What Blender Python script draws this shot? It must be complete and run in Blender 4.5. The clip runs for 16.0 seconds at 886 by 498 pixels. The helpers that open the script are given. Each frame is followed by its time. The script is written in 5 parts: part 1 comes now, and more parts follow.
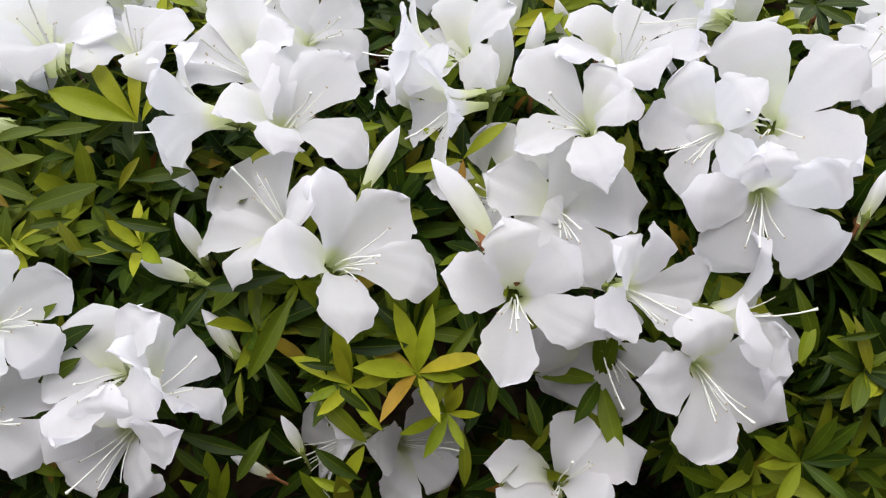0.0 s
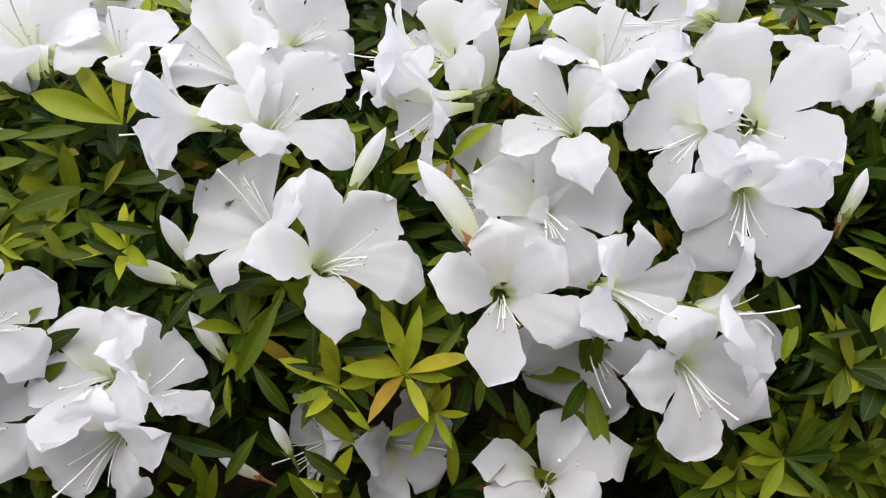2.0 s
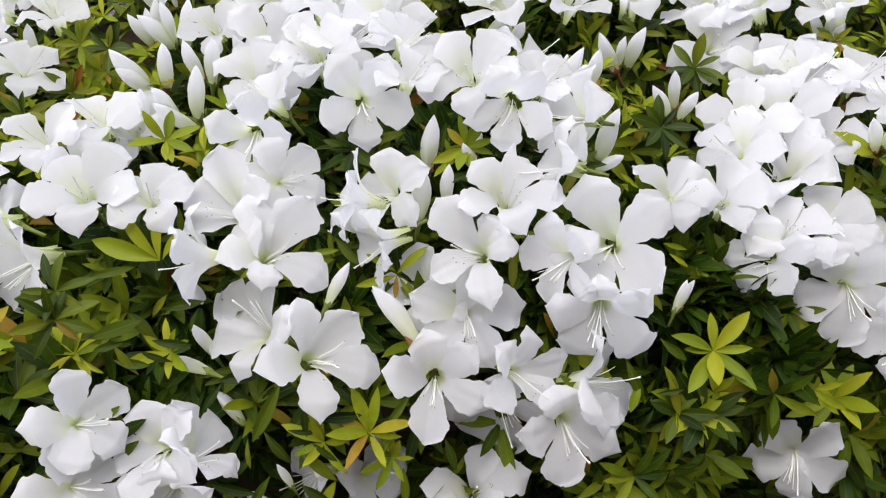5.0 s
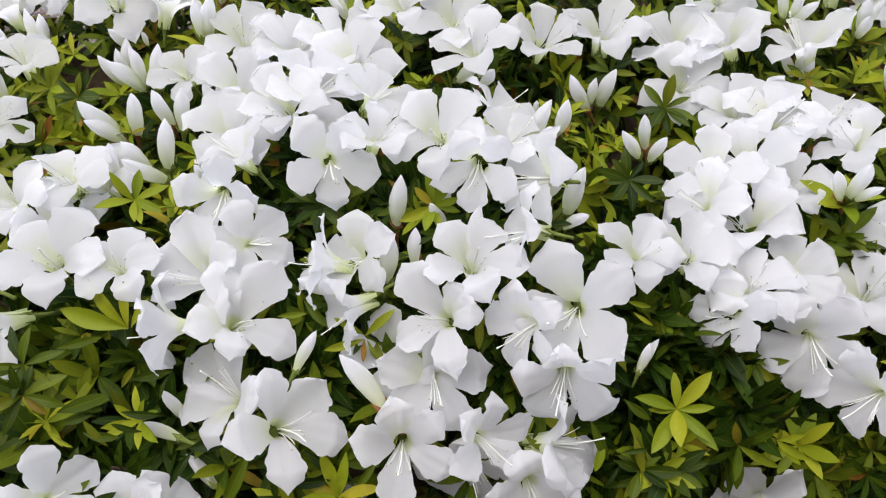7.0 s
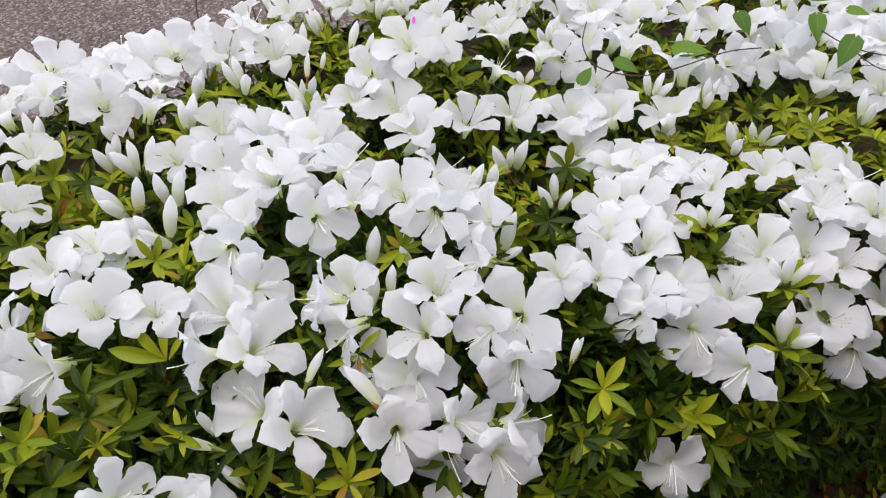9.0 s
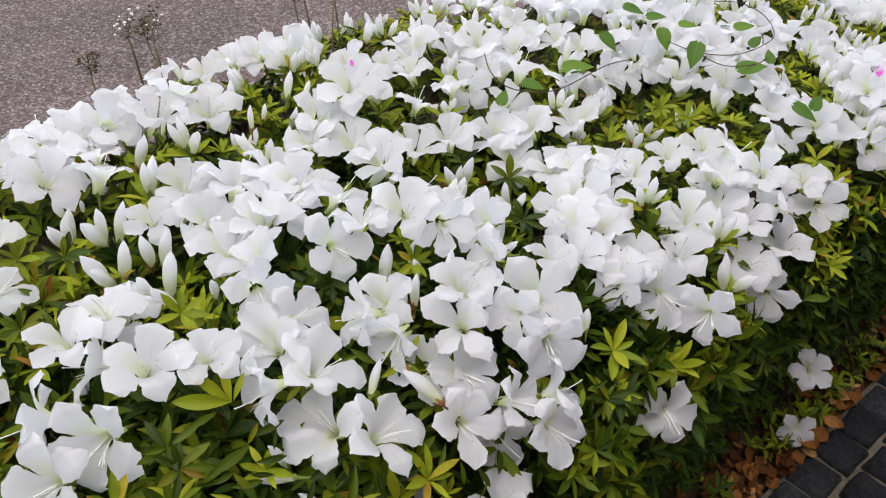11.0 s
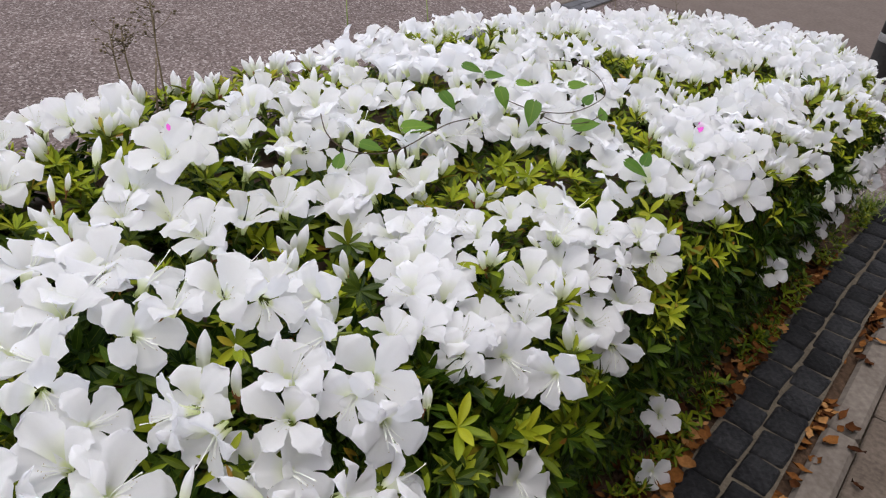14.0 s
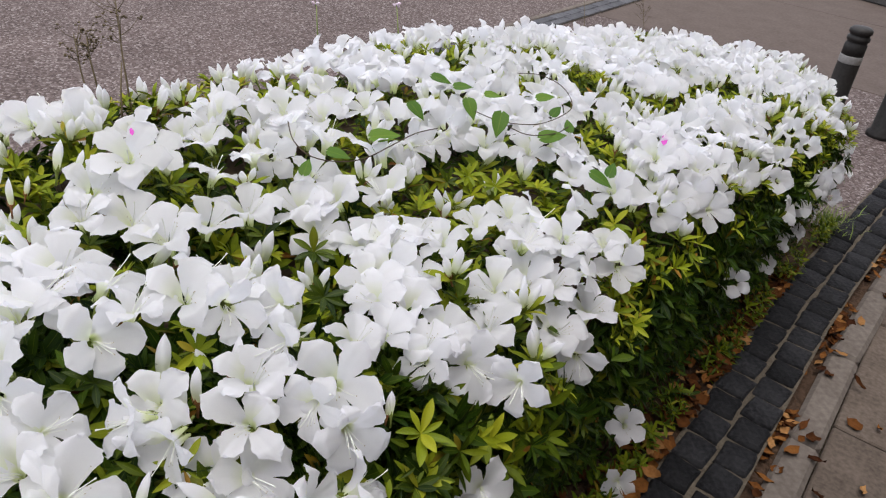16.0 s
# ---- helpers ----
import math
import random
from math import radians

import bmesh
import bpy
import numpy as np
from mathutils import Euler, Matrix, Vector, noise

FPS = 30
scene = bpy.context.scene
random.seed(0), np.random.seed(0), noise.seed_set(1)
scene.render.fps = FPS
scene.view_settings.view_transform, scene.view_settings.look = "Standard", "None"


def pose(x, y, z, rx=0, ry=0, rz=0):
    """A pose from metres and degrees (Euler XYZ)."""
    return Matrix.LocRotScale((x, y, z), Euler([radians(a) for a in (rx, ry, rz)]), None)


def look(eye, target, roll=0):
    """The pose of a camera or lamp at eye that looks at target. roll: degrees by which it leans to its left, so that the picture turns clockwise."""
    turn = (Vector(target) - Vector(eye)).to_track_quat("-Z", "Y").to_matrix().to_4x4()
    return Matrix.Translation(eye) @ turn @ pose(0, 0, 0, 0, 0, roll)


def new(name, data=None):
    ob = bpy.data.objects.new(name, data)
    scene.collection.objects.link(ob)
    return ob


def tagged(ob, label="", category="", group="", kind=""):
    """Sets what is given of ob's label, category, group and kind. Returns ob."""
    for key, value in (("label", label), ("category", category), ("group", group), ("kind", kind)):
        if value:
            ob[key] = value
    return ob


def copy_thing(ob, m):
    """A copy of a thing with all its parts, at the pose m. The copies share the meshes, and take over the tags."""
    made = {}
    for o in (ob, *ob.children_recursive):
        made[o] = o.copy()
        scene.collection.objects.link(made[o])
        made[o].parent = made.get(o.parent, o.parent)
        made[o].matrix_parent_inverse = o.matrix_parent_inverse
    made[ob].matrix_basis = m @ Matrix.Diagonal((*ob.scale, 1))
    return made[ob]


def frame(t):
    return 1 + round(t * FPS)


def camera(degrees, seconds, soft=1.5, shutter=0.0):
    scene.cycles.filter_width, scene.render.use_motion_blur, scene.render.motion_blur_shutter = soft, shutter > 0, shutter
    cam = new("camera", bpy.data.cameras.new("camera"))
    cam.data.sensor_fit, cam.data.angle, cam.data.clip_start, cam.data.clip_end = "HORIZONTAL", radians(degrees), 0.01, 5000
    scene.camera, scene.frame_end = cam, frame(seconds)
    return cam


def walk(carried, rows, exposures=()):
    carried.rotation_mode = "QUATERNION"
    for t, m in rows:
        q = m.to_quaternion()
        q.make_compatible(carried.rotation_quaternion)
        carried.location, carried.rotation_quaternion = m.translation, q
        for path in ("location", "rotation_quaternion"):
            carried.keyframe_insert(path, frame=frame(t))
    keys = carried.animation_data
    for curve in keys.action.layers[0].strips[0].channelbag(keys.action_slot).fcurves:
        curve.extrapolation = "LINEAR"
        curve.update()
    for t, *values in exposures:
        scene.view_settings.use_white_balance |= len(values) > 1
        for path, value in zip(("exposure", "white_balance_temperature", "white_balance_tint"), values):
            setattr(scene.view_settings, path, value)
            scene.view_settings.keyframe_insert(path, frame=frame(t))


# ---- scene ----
EXPOSURES = [(0, 0.84), (4, 0.78), (7, 0.66), (11, 0.56), (16, 0.50)]
cam = camera(62.48, 16.0, soft=1.2)
PATH = [  # seconds, eye, target, roll
    (0, (0.0673, -1.1470, 1.0379), (-1.4121, -1.0143, -0.3014), -5.72),
    (0.5, (0.0645, -1.1486, 1.0375), (-1.4074, -0.9972, -0.3081), -5.30),
    (1, (0.0618, -1.1494, 1.0384), (-1.3971, -0.9787, -0.3190), -4.88),
    (1.5, (0.0609, -1.1469, 1.0353), (-1.3985, -0.9844, -0.3225), -5.04),
    (2, (0.0678, -1.1469, 1.0398), (-1.4029, -0.9794, -0.3052), -5.17),
    (2.5, (0.0744, -1.1457, 1.0480), (-1.4015, -0.9799, -0.2914), -5.25),
    (3, (0.0891, -1.1497, 1.0674), (-1.4129, -0.9441, -0.2370), -5.27),
    (3.5, (0.0942, -1.1360, 1.1172), (-1.3424, -0.9745, -0.2650), -6.83),
    (4, (0.1006, -1.1237, 1.1608), (-1.2757, -0.9985, -0.2849), -8.00),
    (4.2, (0.1075, -1.1201, 1.1692), (-1.2633, -0.9713, -0.2795), -7.14),
    (6.3, (0.1045, -1.0933, 1.2726), (-1.2088, -0.9454, -0.2285), -7.66),
    (6.5, (0.0848, -1.0785, 1.2645), (-1.2264, -0.9548, -0.2407), -8.08),
    (7, (0.0723, -1.0842, 1.2565), (-1.2315, -0.9004, -0.2490), -6.40),
    (7.5, (0.0806, -1.0881, 1.2684), (-1.2148, -0.8431, -0.2356), -5.22),
    (8, (0.1215, -1.1038, 1.2959), (-1.2086, -0.7917, -0.1648), -4.49),
    (8.2, (0.1515, -1.1099, 1.3069), (-1.2188, -0.7818, -0.1125), -4.62),
    (10.3, (0.1999, -1.3369, 1.3643), (-1.0886, -0.4878, 0.0920), -1.08),
    (10.5, (0.1860, -1.3602, 1.3480), (-1.0847, -0.4455, 0.1036), -1.20),
    (11, (0.1649, -1.3741, 1.3408), (-1.0681, -0.4056, 0.0991), -0.46),
    (11.5, (0.1601, -1.3662, 1.3423), (-1.0712, -0.3681, 0.1225), -0.69),
    (12, (0.1536, -1.3514, 1.3374), (-1.0432, -0.2804, 0.1455), 0.45),
    (12.5, (0.1541, -1.3393, 1.3419), (-1.0183, -0.2073, 0.1825), 0.97),
    (13, (0.1536, -1.3251, 1.3413), (-0.9703, -0.1314, 0.1959), 1.74),
    (13.5, (0.1536, -1.3129, 1.3366), (-0.9373, -0.0791, 0.2018), 2.64),
    (14, (0.1508, -1.3083, 1.3322), (-0.8991, -0.0302, 0.2079), 4.24),
    (14.5, (0.1513, -1.3067, 1.3282), (-0.8813, -0.0037, 0.2165), 4.80),
    (15, (0.1553, -1.3054, 1.3296), (-0.8657, 0.0135, 0.2259), 5.38),
    (15.5, (0.1577, -1.3066, 1.3284), (-0.8540, 0.0267, 0.2335), 5.79),
    (16, (0.1609, -1.3079, 1.3285), (-0.8455, 0.0349, 0.2404), 6.05),
]
walk(cam, [(t, look(eye, target, roll)) for t, eye, target, roll in PATH], EXPOSURES)

# ---- world and light: an overcast day ----
world = bpy.data.worlds.new("overcast_sky")
scene.world = world
world.use_nodes = True
wn = world.node_tree.nodes
sky = wn.new("ShaderNodeTexSky")
sky.sky_type = "NISHITA"
sky.sun_disc = False
sky.sun_elevation, sky.sun_rotation = radians(82), radians(146)
sky.dust_density, sky.air_density, sky.ozone_density = 6.0, 1.2, 1.0
veil = wn.new("ShaderNodeMixRGB")  # cloud cover evens the sky out
veil.inputs[0].default_value = 0.72
veil.inputs[2].default_value = (7.35, 7.5, 8.35, 1)
world.node_tree.links.new(sky.outputs[0], veil.inputs[1])
world.node_tree.links.new(veil.outputs[0], wn["Background"].inputs[0])
wn["Background"].inputs[1].default_value = 0.135
sun = new("sun", bpy.data.lights.new("sun", "SUN"))
sun.data.energy, sun.data.angle, sun.data.color = 1.5, radians(60), (1.0, 0.97, 0.945)
sun.matrix_basis = look((0.3, -0.45, 4.0), (0, 0, 0))


# ---- materials ----
def material(name, rough=0.6, spec=0.4):
    m = bpy.data.materials.new(name)
    m.use_nodes = True
    b = m.node_tree.nodes["Principled BSDF"]
    b.inputs["Roughness"].default_value = rough
    b.inputs["Specular IOR Level"].default_value = spec
    return m, m.node_tree.nodes, m.node_tree.links, b


def ramp(nodes, stops):
    r = nodes.new("ShaderNodeValToRGB")
    while len(r.color_ramp.elements) < len(stops):
        r.color_ramp.elements.new(0.5)
    for e, (p, c) in zip(r.color_ramp.elements, stops):
        e.position, e.color = p, (*c, 1)
    return r


def noise_tex(nodes, links, scale, detail=4.0, coord="Object", stretch=None):
    n = nodes.new("ShaderNodeTexNoise")
    n.inputs["Scale"].default_value, n.inputs["Detail"].default_value = scale, detail
    c = nodes.new("ShaderNodeTexCoord")
    if stretch:
        mp = nodes.new("ShaderNodeMapping")
        mp.inputs["Scale"].default_value = stretch
        links.new(c.outputs[coord], mp.inputs[0])
        links.new(mp.outputs[0], n.inputs["Vector"])
    else:
        links.new(c.outputs[coord], n.inputs["Vector"])
    return n


def bump(nodes, links, b, height, strength, distance):
    k = nodes.new("ShaderNodeBump")
    k.inputs["Strength"].default_value, k.inputs["Distance"].default_value = strength, distance
    links.new(height, k.inputs["Height"])
    links.new(k.outputs[0], b.inputs["Normal"])


def translucent(m, colour_socket, amount):
    """Thin tissue lets part of the light through."""
    nodes, links = m.node_tree.nodes, m.node_tree.links
    t, mix = nodes.new("ShaderNodeBsdfTranslucent"), nodes.new("ShaderNodeMixShader")
    mix.inputs[0].default_value = amount
    links.new(colour_socket, t.inputs[0])
    links.new(nodes["Principled BSDF"].outputs[0], mix.inputs[1])
    links.new(t.outputs[0], mix.inputs[2])
    links.new(mix.outputs[0], nodes["Material Output"].inputs[0])


def petal_material(name, blotch):
    m, nodes, links, b = material(name, 0.65, 0.10)
    uv = nodes.new("ShaderNodeUVMap")
    sep = nodes.new("ShaderNodeSeparateXYZ")
    links.new(uv.outputs[0], sep.inputs[0])
    tint = ramp(nodes, [(0.0, (0.62, 0.71, 0.32)), (0.20, (0.845, 0.885, 0.60)), (0.14 + blotch, (0.925, 0.925, 0.94)), (1.0, (0.93, 0.928, 0.96))])
    links.new(sep.outputs[0], tint.inputs[0])
    vein = noise_tex(nodes, links, 1.0, 3.0, "UV", (3.0, 26.0, 1.0))
    mottle = noise_tex(nodes, links, 60.0, 3.0)
    mul = nodes.new("ShaderNodeMixRGB")
    mul.blend_type, mul.inputs[0].default_value = "MULTIPLY", 0.05
    links.new(tint.outputs[0], mul.inputs[1])
    links.new(mottle.outputs[0], mul.inputs[2])
    spots = nodes.new("ShaderNodeTexVoronoi")
    spots.inputs["Scale"].default_value = 9.0
    links.new(uv.outputs[0], spots.inputs["Vector"])
    dot = ramp(nodes, [(0.030, (1.0, 1.0, 1.0)), (0.055, (0.0, 0.0, 0.0))])
    links.new(spots.outputs["Distance"], dot.inputs[0])
    few = nodes.new("ShaderNodeMath")
    few.operation, few.inputs[1].default_value = "GREATER_THAN", 0.80
    pick = nodes.new("ShaderNodeSeparateColor")
    links.new(spots.outputs["Color"], pick.inputs[0])
    links.new(pick.outputs[0], few.inputs[0])
    both = nodes.new("ShaderNodeMath")
    both.operation = "MULTIPLY"
    links.new(dot.outputs[0], both.inputs[0])
    links.new(few.outputs[0], both.inputs[1])
    freckled = nodes.new("ShaderNodeMixRGB")
    freckled.inputs[2].default_value = (0.16, 0.12, 0.13, 1)
    links.new(both.outputs[0], freckled.inputs[0])
    links.new(mul.outputs[0], freckled.inputs[1])
    mul = freckled
    links.new(mul.outputs[0], b.inputs["Base Color"])
    bump(nodes, links, b, vein.outputs[0], 0.14, 0.001)
    translucent(m, mul.outputs[0], 0.64)
    return m


M_PETAL = petal_material("petal_white", 0.16)
M_DORSAL = petal_material("petal_white_blotched", 0.50)


def leaf_material(name, stops, per_object, rough=0.42):
    m, nodes, links, b = material(name, 0.30 if per_object else rough, 0.14 if per_object else 0.08)
    if per_object:
        src = nodes.new("ShaderNodeObjectInfo").outputs["Random"]
    else:
        src = nodes.new("ShaderNodeNewGeometry").outputs["Random Per Island"]
    col = ramp(nodes, stops)
    links.new(src, col.inputs[0])
    uv = nodes.new("ShaderNodeUVMap")
    sep = nodes.new("ShaderNodeSeparateXYZ")
    links.new(uv.outputs[0], sep.inputs[0])
    rib = nodes.new("ShaderNodeMath")  # distance from the midrib
    rib.operation = "ABSOLUTE"
    links.new(sep.outputs[1], rib.inputs[0])
    line = ramp(nodes, [(0.0, (1.0, 1.0, 1.0)), (0.07, (0.0, 0.0, 0.0))])
    links.new(rib.outputs[0], line.inputs[0])
    stain = noise_tex(nodes, links, 90.0, 4.0)
    mix = nodes.new("ShaderNodeMixRGB")
    mix.blend_type, mix.inputs[0].default_value = "OVERLAY", 0.45
    links.new(col.outputs[0], mix.inputs[1])
    links.new(stain.outputs[0], mix.inputs[2])
    pale = nodes.new("ShaderNodeMixRGB")
    pale.inputs[2].default_value = (0.24, 0.28, 0.03, 1)
    links.new(mix.outputs[0], pale.inputs[1])
    dim = nodes.new("ShaderNodeMath")
    dim.operation, dim.inputs[1].default_value = "MULTIPLY", 0.35
    links.new(line.outputs[0], dim.inputs[0])
    links.new(dim.outputs[0], pale.inputs[0])
    links.new(pale.outputs[0], b.inputs["Base Color"])
    bump(nodes, links, b, stain.outputs[0], 0.3, 0.001)
    translucent(m, pale.outputs[0], 0.17)
    return m


MATURE = [(0.0, (0.011, 0.026, 0.003)), (0.45, (0.040, 0.063, 0.004)), (0.8, (0.080, 0.112, 0.006)), (0.97, (0.135, 0.138, 0.008)), (1.0, (0.17, 0.06, 0.012))]
# old-leaf green, darkened further to paint shade deep inside and low on the hedge
OLD_SHADED = [(0.0, (0.006, 0.018, 0.002)), (0.5, (0.019, 0.041, 0.003)), (0.85, (0.044, 0.078, 0.006)), (0.98, (0.095, 0.10, 0.007)), (1.0, (0.15, 0.055, 0.010))]
YOUNG = [(0.0, (0.120, 0.165, 0.008)), (0.5, (0.195, 0.238, 0.011)), (0.95, (0.28, 0.29, 0.016)), (1.0, (0.26, 0.13, 0.02))]
MIXED = [(0.0, (0.011, 0.028, 0.003)), (0.28, (0.038, 0.064, 0.004)), (0.55, (0.080, 0.114, 0.006)), (0.94, (0.165, 0.190, 0.010)), (0.985, (0.19, 0.13, 0.014)), (1.0, (0.17, 0.06, 0.012))]
M_LEAF_MATURE = leaf_material("leaf_mature", MATURE, True)
M_LEAF_YOUNG = leaf_material("leaf_young", YOUNG, True)
M_LEAF_MASS = leaf_material("leaf_mass", MIXED, False)
M_LEAF_FRESH = leaf_material("leaf_mass_young", YOUNG, False)
M_LEAF_DEEP = leaf_material("leaf_mass_old_shaded", OLD_SHADED, False)
M_VINE = leaf_material("vine_leaf", [(0.0, (0.045, 0.11, 0.010)), (1.0, (0.10, 0.185, 0.016))], True, 0.5)


def plain(name, low, high, scale, rough=0.7, spec=0.3, relief=0.3, depth=0.002, random_mix=0.0):
    """Two-tone surface with a coarse and a fine grain."""
    m, nodes, links, b = material(name, rough, spec)
    fine, coarse = noise_tex(nodes, links, scale, 6.0), noise_tex(nodes, links, scale * 0.13, 3.0)
    add = nodes.new("ShaderNodeMixRGB")
    add.inputs[0].default_value = 0.4
    links.new(fine.outputs[0], add.inputs[1])
    links.new(coarse.outputs[0], add.inputs[2])
    col = ramp(nodes, [(0.32, low), (0.68, high)])
    links.new(add.outputs[0], col.inputs[0])
    out = col.outputs[0]
    if random_mix:
        info, bright = nodes.new("ShaderNodeObjectInfo"), nodes.new("ShaderNodeHueSaturation")
        rng = nodes.new("ShaderNodeMapRange")
        rng.inputs["To Min"].default_value, rng.inputs["To Max"].default_value = 1 - random_mix, 1 + random_mix
        links.new(info.outputs["Random"], rng.inputs["Value"])
        links.new(rng.outputs[0], bright.inputs["Value"])
        links.new(out, bright.inputs["Color"])
        out = bright.outputs[0]
    links.new(out, b.inputs["Base Color"])
    bump(nodes, links, b, fine.outputs[0], relief, depth)
    return m


M_BUD = petal_material("bud_white", 0.58)
M_GREEN = plain("calyx_green", (0.10, 0.14, 0.02), (0.20, 0.24, 0.05), 300)
M_BROWN = plain("bud_scale_brown", (0.16, 0.06, 0.02), (0.30, 0.13, 0.05), 300)
M_FILAMENT = plain("stamen_white", (0.80, 0.82, 0.74), (0.86, 0.87, 0.82), 200, 0.5)
M_ANTHER = plain("anther_brown", (0.42, 0.34, 0.22), (0.60, 0.52, 0.38), 300)
M_PINK = plain("petal_fleck_magenta", (0.55, 0.05, 0.42), (0.62, 0.10, 0.50), 200, 0.5)
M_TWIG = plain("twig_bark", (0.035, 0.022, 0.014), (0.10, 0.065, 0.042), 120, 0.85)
M_SOIL = plain("bed_soil", (0.03, 0.019, 0.013), (0.085, 0.052, 0.033), 70, 0.95, 0.1, 0.9, 0.012)
M_SETT = plain("sett_basalt", (0.004, 0.004, 0.005), (0.026, 0.026, 0.028), 75, 0.8, 0.12, 1.0, 0.008, 0.4)
M_JOINT = plain("joint_mortar", (0.055, 0.045, 0.034), (0.125, 0.105, 0.08), 160, 0.95, 0.1, 0.8, 0.004)
M_KERB = plain("kerb_concrete", (0.092, 0.077, 0.066), (0.178, 0.152, 0.132), 55, 0.92, 0.08, 0.7, 0.003, 0.08)
M_SLAB = plain("slab_concrete", (0.062, 0.048, 0.038), (0.135, 0.108, 0.088), 80, 0.92, 0.1, 0.4, 0.002, 0.08)
M_COURT = plain("forecourt_concrete", (0.082, 0.064, 0.056), (0.125, 0.100, 0.088), 45, 0.92, 0.1, 0.3, 0.002)
M_BOLLARD = plain("bollard_cast_iron", (0.014, 0.013, 0.012), (0.034, 0.031, 0.029), 60, 0.55, 0.25, 0.3, 0.001)
M_BAND = plain("bollard_white_band", (0.20, 0.195, 0.185), (0.32, 0.31, 0.30), 80, 0.5)
M_DRY = plain("dry_stem", (0.055, 0.042, 0.022), (0.13, 0.10, 0.055), 200, 0.85)
M_WEED = plain("weed_green", (0.10, 0.15, 0.03), (0.20, 0.26, 0.06), 200, 0.6)
M_WEEDPINK = plain("weed_floret", (0.60, 0.42, 0.56), (0.80, 0.72, 0.78), 200, 0.6)
M_WEEDDAISY = plain("weed_daisy", (0.75, 0.74, 0.66), (0.85, 0.84, 0.78), 200, 0.6)
M_CHANNEL = plain("channel_granite", (0.050, 0.050, 0.056), (0.105, 0.105, 0.115), 40, 0.8, 0.2, 0.4, 0.003, 0.15)
M_DARKKERB = plain("dark_kerb_stone", (0.05, 0.048, 0.046), (0.11, 0.105, 0.10), 40, 0.8)


def road_material():
    """Worn asphalt with pale and dark chippings in a brown-grey binder."""
    m, nodes, links, b = material("chipping_asphalt", 0.9, 0.12)
    c = nodes.new("ShaderNodeTexCoord")
    v = nodes.new("ShaderNodeTexVoronoi")
    v.inputs["Scale"].default_value = 95.0
    links.new(c.outputs["Object"], v.inputs["Vector"])
    chips = ramp(nodes, [(0.0, (0.060, 0.044, 0.041)), (0.45, (0.098, 0.075, 0.070)), (0.78, (0.138, 0.110, 0.104)), (0.97, (0.235, 0.205, 0.198))])
    sep = nodes.new("ShaderNodeSeparateColor")
    links.new(v.outputs["Color"], sep.inputs[0])
    links.new(sep.outputs[0], chips.inputs[0])
    wear = noise_tex(nodes, links, 1.6, 4.0)
    mix = nodes.new("ShaderNodeMixRGB")
    mix.blend_type, mix.inputs[0].default_value = "SOFT_LIGHT", 0.5
    links.new(chips.outputs[0], mix.inputs[1])
    links.new(wear.outputs[0], mix.inputs[2])
    links.new(mix.outputs[0], b.inputs["Base Color"])
    bump(nodes, links, b, v.outputs["Distance"], 0.3, 0.003)
    return m


M_ROAD = road_material()


def litter_material(name, per_object):
    m, nodes, links, b = material(name, 0.9, 0.05)
    src = nodes.new("ShaderNodeObjectInfo").outputs["Random"] if per_object else nodes.new("ShaderNodeNewGeometry").outputs["Random Per Island"]
    col = ramp(nodes, [(0.0, (0.030, 0.011, 0.005)), (0.45, (0.090, 0.033, 0.010)), (0.8, (0.18, 0.074, 0.020)), (1.0, (0.31, 0.165, 0.065))])
    links.new(src, col.inputs[0])
    n = noise_tex(nodes, links, 120.0, 4.0)
    mix = nodes.new("ShaderNodeMixRGB")
    mix.blend_type, mix.inputs[0].default_value = "OVERLAY", 0.6
    links.new(col.outputs[0], mix.inputs[1])
    links.new(n.outputs[0], mix.inputs[2])
    links.new(mix.outputs[0], b.inputs["Base Color"])
    bump(nodes, links, b, n.outputs[0], 0.4, 0.001)
    return m


M_LITTER, M_LITTER_LOOSE = litter_material("leaf_litter", False), litter_material("fallen_leaf", True)


# ---- mesh helpers ----
def mesh_of(name, verts, faces, mats, uvs=None, smooth=True, face_mats=None):
    me = bpy.data.meshes.new(name)
    me.from_pydata([tuple(v) for v in verts], [], [tuple(f) for f in faces])
    for m in mats:
        me.materials.append(m)
    if uvs is not None:
        layer = me.uv_layers.new(name="UVMap")
        loops = np.empty(len(me.loops), dtype=np.int32)
        me.loops.foreach_get("vertex_index", loops)
        layer.data.foreach_set("uv", np.asarray(uvs, dtype=np.float32)[loops].ravel())
    if smooth:
        me.polygons.foreach_set("use_smooth", [True] * len(me.polygons))
    if face_mats is not None:
        me.polygons.foreach_set("material_index", face_mats)
    me.update()
    return me


def bm_mesh(name, bm, mats, smooth=False):
    me = bpy.data.meshes.new(name)
    bm.to_mesh(me)
    bm.free()
    for m in mats:
        me.materials.append(m)
    if smooth:
        me.polygons.foreach_set("use_smooth", [True] * len(me.polygons))
    return me


def part(name, me, parent, m=None, label=""):
    """Hangs a mesh as a part under a thing or a part, at the pose m in its parent's space."""
    ob = new(name, me)
    ob.parent = parent
    if m is not None:
        ob.matrix_basis = m
    return tagged(ob, label)


def grid_faces(nu, nv):
    return [(i * (nv + 1) + j, i * (nv + 1) + j + 1, (i + 1) * (nv + 1) + j + 1, (i + 1) * (nv + 1) + j) for i in range(nu) for j in range(nv)]


